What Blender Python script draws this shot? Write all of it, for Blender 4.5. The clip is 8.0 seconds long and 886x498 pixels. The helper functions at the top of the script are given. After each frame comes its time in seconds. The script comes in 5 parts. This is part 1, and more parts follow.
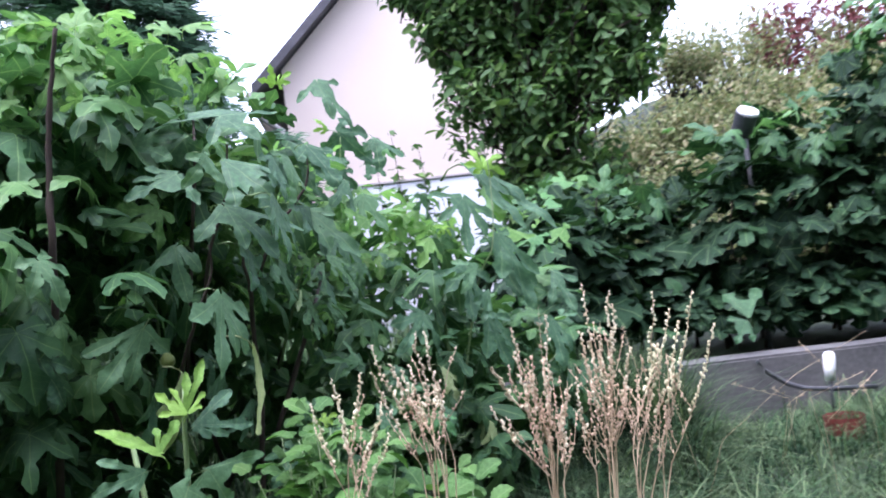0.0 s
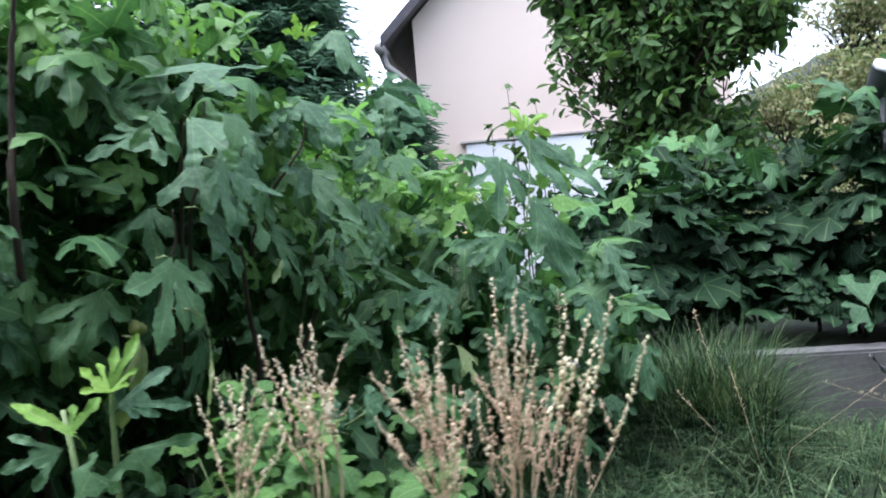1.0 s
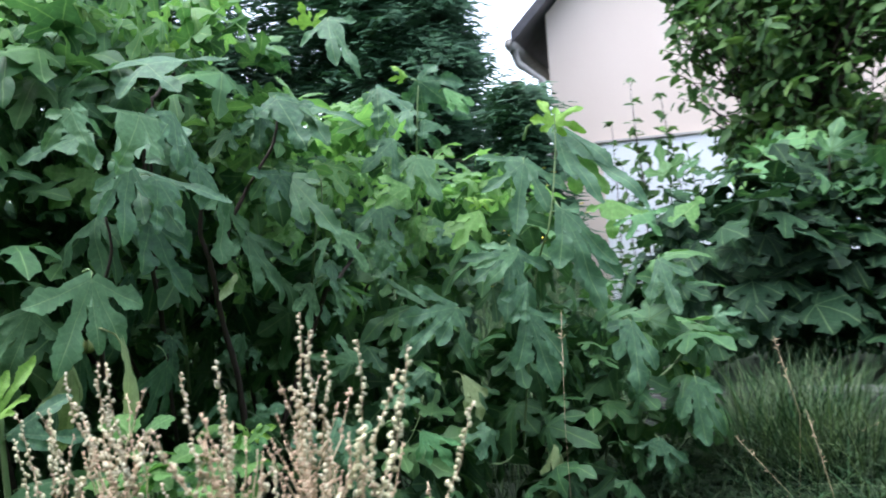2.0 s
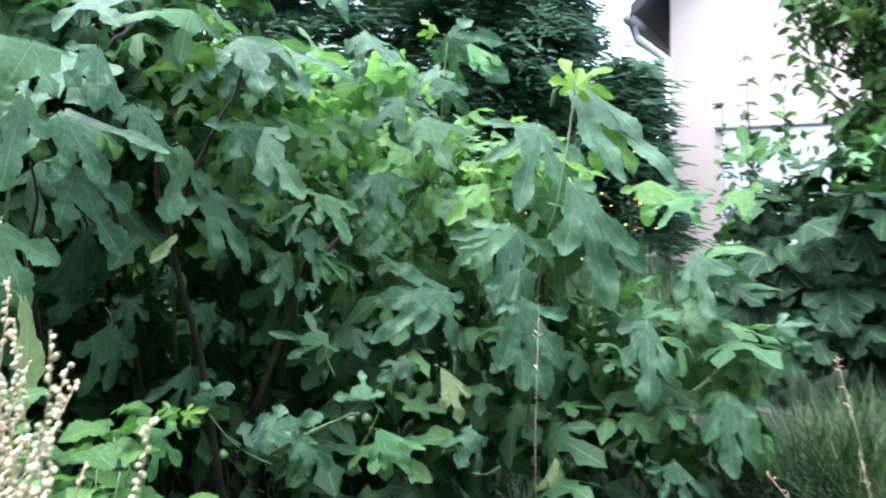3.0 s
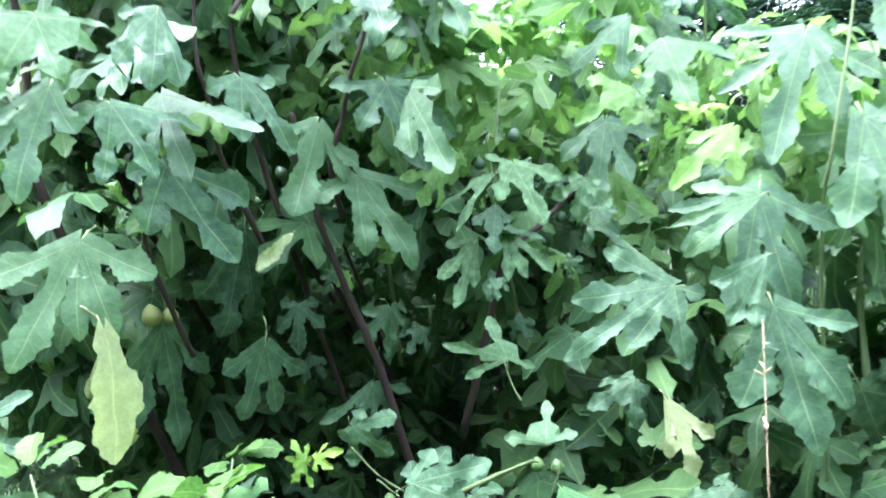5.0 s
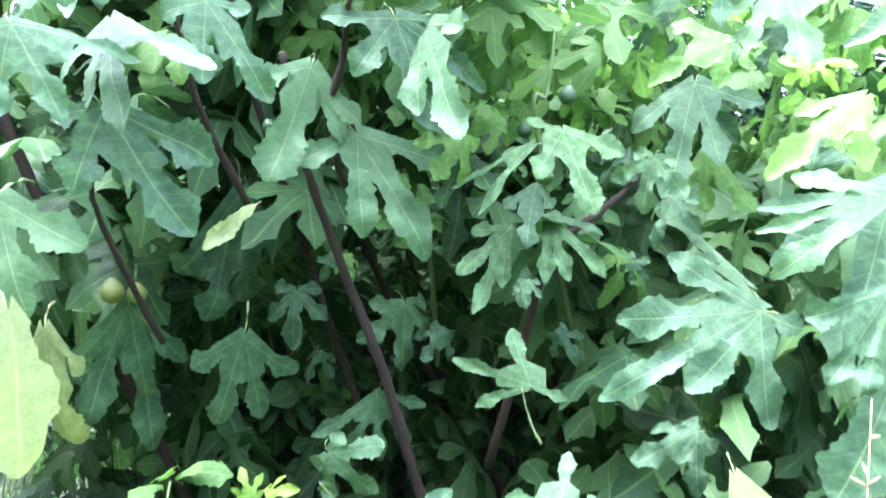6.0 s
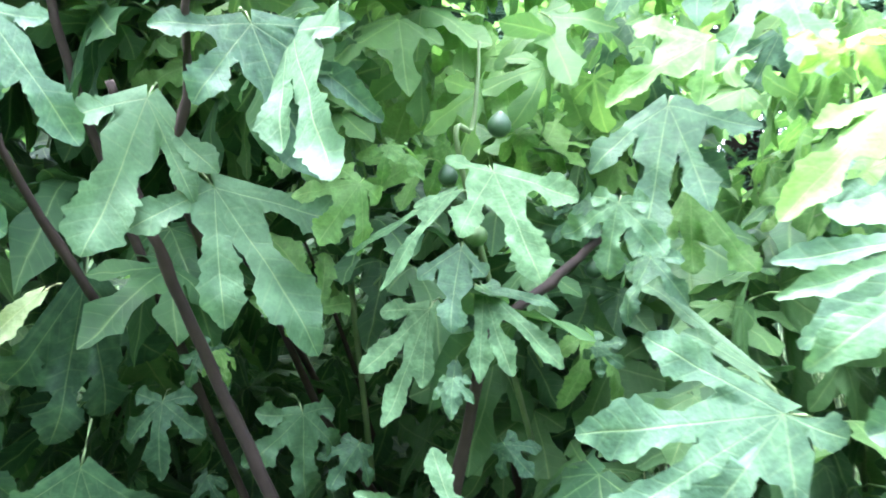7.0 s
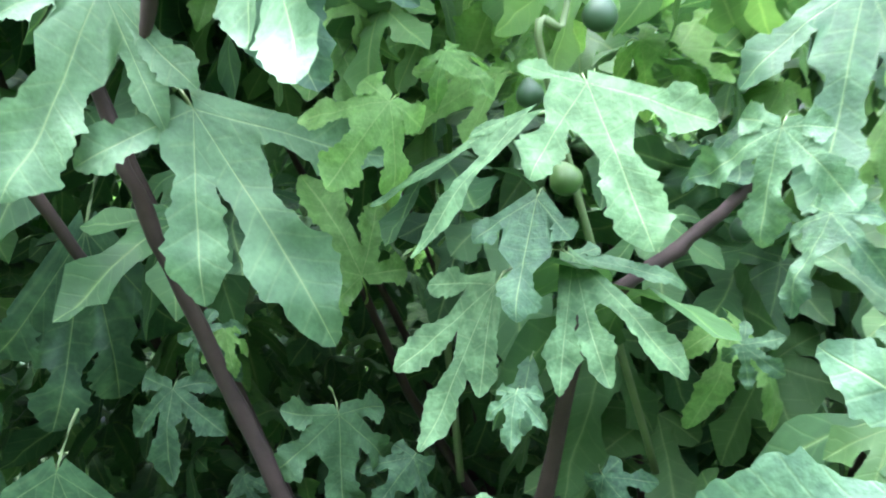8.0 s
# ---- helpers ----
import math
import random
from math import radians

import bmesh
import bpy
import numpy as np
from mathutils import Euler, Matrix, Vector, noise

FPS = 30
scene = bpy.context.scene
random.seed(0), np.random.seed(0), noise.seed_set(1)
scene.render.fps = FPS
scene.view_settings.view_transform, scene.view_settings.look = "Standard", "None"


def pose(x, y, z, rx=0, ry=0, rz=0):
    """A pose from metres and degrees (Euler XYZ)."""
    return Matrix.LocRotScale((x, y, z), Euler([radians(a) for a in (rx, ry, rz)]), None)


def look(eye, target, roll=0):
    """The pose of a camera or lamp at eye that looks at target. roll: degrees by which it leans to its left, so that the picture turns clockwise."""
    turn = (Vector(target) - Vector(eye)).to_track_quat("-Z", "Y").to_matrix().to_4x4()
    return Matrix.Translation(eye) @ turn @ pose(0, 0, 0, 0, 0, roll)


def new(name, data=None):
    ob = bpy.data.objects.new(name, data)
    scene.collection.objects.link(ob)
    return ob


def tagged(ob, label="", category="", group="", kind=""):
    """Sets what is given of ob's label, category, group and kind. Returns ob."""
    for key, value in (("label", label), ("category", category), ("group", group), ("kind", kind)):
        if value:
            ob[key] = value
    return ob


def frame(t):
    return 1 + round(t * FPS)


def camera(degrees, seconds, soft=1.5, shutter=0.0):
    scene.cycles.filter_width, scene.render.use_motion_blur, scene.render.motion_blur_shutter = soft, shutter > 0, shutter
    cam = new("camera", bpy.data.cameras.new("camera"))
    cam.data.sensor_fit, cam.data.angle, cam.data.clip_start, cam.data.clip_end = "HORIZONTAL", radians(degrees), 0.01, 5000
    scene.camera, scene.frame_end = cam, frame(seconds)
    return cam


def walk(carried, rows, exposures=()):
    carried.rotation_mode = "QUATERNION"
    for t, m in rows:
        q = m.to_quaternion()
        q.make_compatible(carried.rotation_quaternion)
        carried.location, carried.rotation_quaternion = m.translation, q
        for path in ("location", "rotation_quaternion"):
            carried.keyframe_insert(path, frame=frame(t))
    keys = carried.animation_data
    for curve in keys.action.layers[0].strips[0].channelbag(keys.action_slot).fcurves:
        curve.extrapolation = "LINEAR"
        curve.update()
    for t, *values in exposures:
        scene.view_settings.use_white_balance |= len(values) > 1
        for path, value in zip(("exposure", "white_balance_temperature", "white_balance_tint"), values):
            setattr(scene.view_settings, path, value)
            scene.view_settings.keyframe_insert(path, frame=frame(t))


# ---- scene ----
cam = camera(51.30, 8.0, 1.9, 0.4)
# seconds, eye, turn
WAY = [
    (0, (-0.001, 0.001, 1.251), (90.08, 6.81, -0.22)),
    (0.5, (0.28, 0.151, 1.244), (89.66, 8.45, 6.47)),
    (1, (0.493, 0.326, 1.253), (88.26, 4.86, 11.04)),
    (1.2, (0.59, 0.415, 1.239), (88.35, 4.79, 12.04)),
    (2.3, (0.982, 0.977, 1.235), (88.59, 3.03, 26.05)),
    (2.5, (1.025, 1.069, 1.232), (87.1, 1.88, 27.07)),
    (3, (1.105, 1.296, 1.199), (88.55, 0.67, 31.6)),
    (3.5, (1.153, 1.516, 1.214), (87.29, 3.63, 41.59)),
    (4, (1.212, 1.729, 1.22), (86.73, 1.72, 47.54)),
    (4.5, (1.192, 1.873, 1.237), (85.56, 3.58, 52.57)),
    (5, (1.035, 2.042, 1.232), (86.43, 5.05, 56.84)),
    (5.2, (0.965, 2.105, 1.228), (84.95, 4.12, 57.45)),
    (6.3, (0.734, 2.482, 1.226), (85.9, 1.7, 67.02)),
    (6.5, (0.688, 2.529, 1.214), (86.61, 2.4, 67.17)),
    (7, (0.499, 2.637, 1.199), (89.74, 3.9, 64.11)),
    (7.2, (0.433, 2.655, 1.208), (88.28, 4.4, 64.96)),
    (7.5, (0.349, 2.727, 1.189), (88.62, 4.2, 68.12)),
    (8, (0.242, 2.833, 1.191), (87.36, 3.3, 73.74)),
]
walk(cam, [(t, pose(*eye, *turn)) for t, eye, turn in WAY], exposures=[(0, 1.45, 5600, 26), (0.5, 1.22, 5650, 21), (1.2, 1.22, 5750, 13), (2.5, 1.46, 5700, 11), (3, 1.88, 5600, 13), (3.5, 2.0, 5600, 16), (4, 2.4, 5600, 21), (5, 2.95, 5650, 21), (6.3, 3.43, 5700, 21), (8, 3.5, 5800, 21)])

# ---- world, sun, light ----
world = bpy.data.worlds.new("sky")
scene.world = world
world.use_nodes = True
wn = world.node_tree
sky = wn.nodes.new("ShaderNodeTexSky")
sky.sky_type, sky.sun_disc = "NISHITA", False
sky.sun_elevation, sky.sun_rotation = radians(74), radians(230)
sky.air_density, sky.dust_density = 1.0, 4.0
soft = wn.nodes.new("ShaderNodeHueSaturation")
soft.inputs["Saturation"].default_value = 0.4
wn.links.new(sky.outputs[0], soft.inputs["Color"])
wn.links.new(soft.outputs[0], wn.nodes["Background"].inputs[0])
wn.nodes["Background"].inputs[1].default_value = 0.38
sun = new("sun", bpy.data.lights.new("sun", "SUN"))
sun.data.energy, sun.data.angle, sun.data.color = 0.5, radians(60), (1.0, 0.985, 0.96)
sun.matrix_world = look((-1.7, -2.0, 9.0), (0, 0, 0))


# ---- materials ----
def nodes_of(name):
    m = bpy.data.materials.new(name)
    m.use_nodes = True
    return m, m.node_tree, m.node_tree.nodes["Principled BSDF"]


def ramp(tree, source, stops):
    r = tree.nodes.new("ShaderNodeValToRGB")
    el = r.color_ramp.elements
    while len(el) < len(stops):
        el.new(0.5)
    for e, (p, c) in zip(el, stops):
        e.position, e.color = p, (*c, 1.0)
    tree.links.new(source, r.inputs[0])
    return r.outputs[0]


def noise_tex(tree, scale, detail=4.0, coords="Object"):
    c = tree.nodes.new("ShaderNodeTexCoord")
    n = tree.nodes.new("ShaderNodeTexNoise")
    n.inputs["Scale"].default_value, n.inputs["Detail"].default_value = scale, detail
    tree.links.new(c.outputs[coords], n.inputs["Vector"])
    return n.outputs["Fac"]


def bump(tree, bsdf, height, strength, distance):
    b = tree.nodes.new("ShaderNodeBump")
    b.inputs["Strength"].default_value, b.inputs["Distance"].default_value = strength, distance
    tree.links.new(height, b.inputs["Height"])
    tree.links.new(b.outputs[0], bsdf.inputs["Normal"])


def calc(tree, op, a, b=0.0, c=0.0):
    n = tree.nodes.new("ShaderNodeMath")
    n.operation = op
    for i, v in enumerate((a, b, c)):
        if isinstance(v, (int, float)):
            n.inputs[i].default_value = v
        else:
            tree.links.new(v, n.inputs[i])
    return n.outputs[0]


def blend(tree, fac, a, b, mode="MIX"):
    n = tree.nodes.new("ShaderNodeMix")
    n.data_type, n.blend_type = "RGBA", mode
    for i, v in ((0, fac), (6, a), (7, b)):
        if isinstance(v, (int, float)):
            n.inputs[i].default_value = v
        elif isinstance(v, tuple):
            n.inputs[i].default_value = (*v, 1.0)
        else:
            tree.links.new(v, n.inputs[i])
    return n.outputs[2]


def chance(tree, island):
    if island:
        return tree.nodes.new("ShaderNodeNewGeometry").outputs["Random Per Island"]
    return tree.nodes.new("ShaderNodeObjectInfo").outputs["Random"]


def leaf_material(name, stops, vein, island=False, gloss=0.5, glow=0.26, veins=True, spots=0.25, shine=0.2):
    """A leaf: colour by chance, pale veins, side veins, blotches; light comes through the blade."""
    m, t, p = nodes_of(name)
    col = ramp(t, chance(t, island), stops)
    blot = noise_tex(t, 9.0, 5.0)
    col = blend(t, calc(t, "MULTIPLY", ramp(t, blot, [(0.42, (0, 0, 0)), (0.7, (1, 1, 1))]), spots), col, tuple(min(1, 1.9 * c + 0.02) for c in stops[-1][1]))
    grain = noise_tex(t, 42.0, 6.0)
    col = blend(t, 1.0, col, ramp(t, grain, [(0.3, (0.86, 0.88, 0.86)), (0.7, (1.1, 1.09, 1.07))]), "MULTIPLY")
    if veins:
        a = t.nodes.new("ShaderNodeAttribute")
        a.attribute_name = "vein"
        uv = t.nodes.new("ShaderNodeUVMap")
        s = t.nodes.new("ShaderNodeSeparateXYZ")
        t.links.new(uv.outputs[0], s.inputs[0])
        across = calc(t, "ABSOLUTE", calc(t, "SUBTRACT", s.outputs[1], 0.5))
        wave = calc(t, "SINE", calc(t, "MULTIPLY", calc(t, "SUBTRACT", s.outputs[0], calc(t, "MULTIPLY", across, 0.8)), 62.0))
        side = calc(t, "POWER", calc(t, "MAXIMUM", wave, 0.0), 14.0)
        col = blend(t, calc(t, "MULTIPLY", side, 0.08), col, vein)
        main = calc(t, "POWER", calc(t, "MULTIPLY", a.outputs["Fac"], 1.0), 20.0)
        col = blend(t, calc(t, "MULTIPLY", main, 0.5), col, vein)
        high = calc(t, "ADD", calc(t, "MULTIPLY", side, -0.12), calc(t, "ADD", calc(t, "MULTIPLY", blot, 1.6), calc(t, "MULTIPLY", grain, 0.5)))
        bump(t, p, calc(t, "ADD", high, calc(t, "MULTIPLY", main, -0.7)), 0.26, 0.006)
    t.links.new(col, p.inputs["Base Color"])
    p.inputs["Roughness"].default_value = gloss
    p.inputs["Specular IOR Level"].default_value = shine
    tr = t.nodes.new("ShaderNodeBsdfTranslucent")
    t.links.new(blend(t, 1.0, col, (1.12, 1.25, 0.75), "MULTIPLY"), tr.inputs["Color"])
    mix = t.nodes.new("ShaderNodeMixShader")
    mix.inputs[0].default_value = glow
    t.links.new(p.outputs[0], mix.inputs[1])
    t.links.new(tr.outputs[0], mix.inputs[2])
    t.links.new(mix.outputs[0], t.nodes["Material Output"].inputs[0])
    return m


def plain_material(name, a, b, scale=8.0, rough=0.8, relief=0.4, depth=0.01, fine=60.0, metal=0.0):
    """A dull surface with grain at two scales."""
    m, t, p = nodes_of(name)
    big, small = noise_tex(t, scale, 5.0), noise_tex(t, fine, 4.0)
    f = calc(t, "ADD", calc(t, "MULTIPLY", big, 0.7), calc(t, "MULTIPLY", small, 0.3))
    t.links.new(ramp(t, f, [(0.35, a), (0.65, b)]), p.inputs["Base Color"])
    p.inputs["Roughness"].default_value, p.inputs["Metallic"].default_value = rough, metal
    bump(t, p, f, relief, depth)
    return m


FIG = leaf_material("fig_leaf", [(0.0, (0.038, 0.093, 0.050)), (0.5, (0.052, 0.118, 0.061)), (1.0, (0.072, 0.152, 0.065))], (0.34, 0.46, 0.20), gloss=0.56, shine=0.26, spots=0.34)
# Starts darker than FIG: some of the bush's inner shade is in the colour.
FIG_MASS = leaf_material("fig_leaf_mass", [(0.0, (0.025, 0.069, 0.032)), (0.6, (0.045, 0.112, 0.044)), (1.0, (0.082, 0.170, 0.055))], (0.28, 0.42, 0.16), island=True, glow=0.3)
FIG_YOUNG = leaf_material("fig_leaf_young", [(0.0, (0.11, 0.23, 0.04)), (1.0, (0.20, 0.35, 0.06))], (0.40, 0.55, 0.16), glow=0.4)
# Paler copy for the top of the mass; sky light is painted into it.
FIG_TOP_LIT = leaf_material("fig_leaf_top_lit", [(0.0, (0.085, 0.185, 0.062)), (1.0, (0.145, 0.265, 0.088))], (0.38, 0.52, 0.18), island=True, glow=0.45)
# Lit copy of the fig leaf: light through the thin canopy is in its colour.
FIG_SUNLIT = leaf_material("fig_leaf_sunlit", [(0.0, (0.100, 0.215, 0.062)), (0.5, (0.135, 0.270, 0.076)), (1.0, (0.175, 0.325, 0.092))], (0.42, 0.55, 0.22), glow=0.5)
FIG_PALE = leaf_material("fig_leaf_pale", [(0.0, (0.160, 0.225, 0.090)), (1.0, (0.235, 0.295, 0.140))], (0.5, 0.52, 0.28), gloss=0.6)
FIG_SOFT = leaf_material("fig_leaf_soft", [(0.0, (0.058, 0.128, 0.052)), (1.0, (0.085, 0.170, 0.070))], (0.36, 0.48, 0.22), gloss=0.62, spots=0.6)
FIG_MID = leaf_material("fig_leaf_mid", [(0.0, (0.055, 0.15, 0.055)), (1.0, (0.085, 0.20, 0.065))], (0.32, 0.46, 0.18))
# Near-black green: the hedge's shade is put into the leaf colour.
HEDGE = leaf_material("hedge_leaf_shaded", [(0.0, (0.006, 0.019, 0.010)), (0.6, (0.010, 0.031, 0.014)), (1.0, (0.020, 0.056, 0.021))], (0.2, 0.3, 0.12), island=True, gloss=0.65, glow=0.18, shine=0.15)
# Lighter copy for single outer leaves, still darkened where they hang in shade.
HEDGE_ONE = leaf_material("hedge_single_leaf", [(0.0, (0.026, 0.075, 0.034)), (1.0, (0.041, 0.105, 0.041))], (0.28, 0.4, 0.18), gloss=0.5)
WEED = leaf_material("weed_leaf", [(0.0, (0.042, 0.108, 0.029)), (1.0, (0.088, 0.180, 0.045))], (0.3, 0.45, 0.18), gloss=0.58, glow=0.36)
TREE = leaf_material("tree_leaf", [(0.0, (0.032, 0.074, 0.026)), (0.7, (0.060, 0.126, 0.040)), (1.0, (0.125, 0.205, 0.058))], (0.2, 0.3, 0.1), island=True, veins=False, gloss=0.55, shine=0.2, glow=0.32)
CONIFER = leaf_material("conifer_needles", [(0.0, (0.016, 0.046, 0.026)), (1.0, (0.042, 0.098, 0.048))], (0.1, 0.2, 0.1), island=True, veins=False, gloss=0.6, glow=0.15, shine=0.15)
BRUSH = leaf_material("dry_brush", [(0.0, (0.095, 0.135, 0.055)), (0.6, (0.16, 0.195, 0.085)), (1.0, (0.31, 0.27, 0.17))], (0.2, 0.2, 0.1), island=True, veins=False, gloss=0.7, shine=0.15)
# The near-black half of the blades carries the shade among the grass as colour.
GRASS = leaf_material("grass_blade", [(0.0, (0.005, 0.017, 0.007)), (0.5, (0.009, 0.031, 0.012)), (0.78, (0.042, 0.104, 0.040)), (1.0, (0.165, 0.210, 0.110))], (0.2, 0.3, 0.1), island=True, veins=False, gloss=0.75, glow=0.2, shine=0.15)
STEM = plain_material("green_stem", (0.10, 0.16, 0.06), (0.16, 0.23, 0.09), 12, 0.6, 0.3, 0.003)
BARK = plain_material("fig_bark", (0.019, 0.012, 0.008), (0.046, 0.030, 0.021), 14, 0.85, 0.6, 0.006)
STRAW = plain_material("dry_straw", (0.34, 0.25, 0.15), (0.56, 0.44, 0.29), 20, 0.85, 0.3, 0.002)
SEED = plain_material("seed_capsule", (0.31, 0.25, 0.145), (0.68, 0.635, 0.45), 25, 0.8, 0.3, 0.002)
HUSK = plain_material("dry_husk", (0.40, 0.28, 0.18), (0.62, 0.47, 0.33), 25, 0.85, 0.3, 0.002)
SEED_GREEN = plain_material("green_seed_capsule", (0.36, 0.34, 0.18), (0.70, 0.66, 0.45), 25, 0.8, 0.3, 0.002)
FRUIT = plain_material("fig_skin", (0.018, 0.055, 0.022), (0.035, 0.085, 0.03), 40, 0.5, 0.2, 0.002)
FRUIT_GREEN = plain_material("green_fig_skin", (0.055, 0.125, 0.03), (0.09, 0.17, 0.045), 40, 0.5, 0.2, 0.002)
FRUIT_YELLOW = plain_material("ripe_fig_skin", (0.13, 0.17, 0.04), (0.20, 0.23, 0.06), 40, 0.5, 0.2, 0.002)
CONCRETE = plain_material("weathered_concrete", (0.048, 0.048, 0.049), (0.115, 0.113, 0.110), 3.0, 0.92, 0.5, 0.01, 45)
SOIL = plain_material("mossy_soil", (0.010, 0.014, 0.007), (0.022, 0.040, 0.014), 5, 0.95, 0.8, 0.03)
RENDER_PINK = plain_material("pink_render", (0.61, 0.51, 0.44), (0.66, 0.56, 0.49), 0.9, 0.9, 0.25, 0.004, 70)
PLASTER_WHITE = plain_material("white_plaster", (0.66, 0.68, 0.72), (0.76, 0.78, 0.81), 1.2, 0.85, 0.25, 0.004, 70)
SLATE = plain_material("roof_slate", (0.045, 0.042, 0.05), (0.09, 0.085, 0.095), 6, 0.7, 0.5, 0.01)
WOOD_GREY = plain_material("grey_wood", (0.17, 0.15, 0.13), (0.30, 0.27, 0.23), 9, 0.8, 0.5, 0.005)
ZINC = plain_material("zinc_pipe", (0.30, 0.28, 0.27), (0.42, 0.40, 0.38), 12, 0.5, 0.2, 0.002)
BLACK = plain_material("black_plastic", (0.022, 0.024, 0.028), (0.04, 0.042, 0.048), 20, 0.5, 0.2, 0.002)
WHITE = plain_material("white_plastic", (0.72, 0.73, 0.74), (0.82, 0.82, 0.82), 20, 0.4, 0.1, 0.001)
RED = plain_material("red_plastic", (0.13, 0.022, 0.02), (0.2, 0.04, 0.03), 12, 0.6, 0.2, 0.002)


# ---- mesh helpers ----
def part(name, bm, material, parent=None, label=""):
    me = bpy.data.meshes.new(name)
    bm.to_mesh(me)
    bm.free()
    me.materials.append(material)
    ob = new(name, me)
    ob.parent = parent
    return tagged(ob, label)


def raw(name, verts, faces, material, parent=None, label="", smooth=True):
    me = bpy.data.meshes.new(name)
    me.from_pydata(verts, [], faces)
    if smooth:
        me.polygons.foreach_set("use_smooth", [True] * len(me.polygons))
    me.materials.append(material)
    ob = new(name, me)
    ob.parent = parent
    return tagged(ob, label)


def tube(verts, faces, pts, radii, sides=6):
    """Adds a tapered tube along pts to verts and faces."""
    pts = [Vector(p) for p in pts]
    base = len(verts)
    for i, p in enumerate(pts):
        d = (pts[min(i + 1, len(pts) - 1)] - pts[max(i - 1, 0)]).normalized()
        a = d.orthogonal().normalized()
        b = d.cross(a)
        for k in range(sides):
            w = 2 * math.pi * k / sides
            verts.append(tuple(p + radii[i] * (math.cos(w) * a + math.sin(w) * b)))
    for i in range(len(pts) - 1):
        for k in range(sides):
            q = base + i * sides
            faces.append((q + k, q + (k + 1) % sides, q + sides + (k + 1) % sides, q + sides + k))
    top = base + (len(pts) - 1) * sides
    faces.append(tuple(top + k for k in range(sides)))
    faces.append(tuple(base + k for k in reversed(range(sides))))


def curve_pts(a, b, sag=(0, 0, 0), n=7, wob=0.0, rng=random):
    a, b, sag = Vector(a), Vector(b), Vector(sag)
    out = []
    for i in range(n):
        s = i / (n - 1)
        w = Vector((rng.uniform(-1, 1), rng.uniform(-1, 1), rng.uniform(-1, 1))) * (wob if 0 < i < n - 1 else 0)
        out.append(a.lerp(b, s) + sag * (4 * s * (1 - s)) + w)
    return out


def box(bm, lo, hi, bevel=0.0):
    lo, hi = Vector(lo), Vector(hi)
    r = bmesh.ops.create_cube(bm, size=1.0, matrix=Matrix.Translation((lo + hi) / 2) @ Matrix.Diagonal((*(hi - lo), 1.0)))
    if bevel:
        es = {e for v in r["verts"] for e in v.link_edges}
        bmesh.ops.bevel(bm, geom=list(es), offset=bevel, segments=2, affect="EDGES")


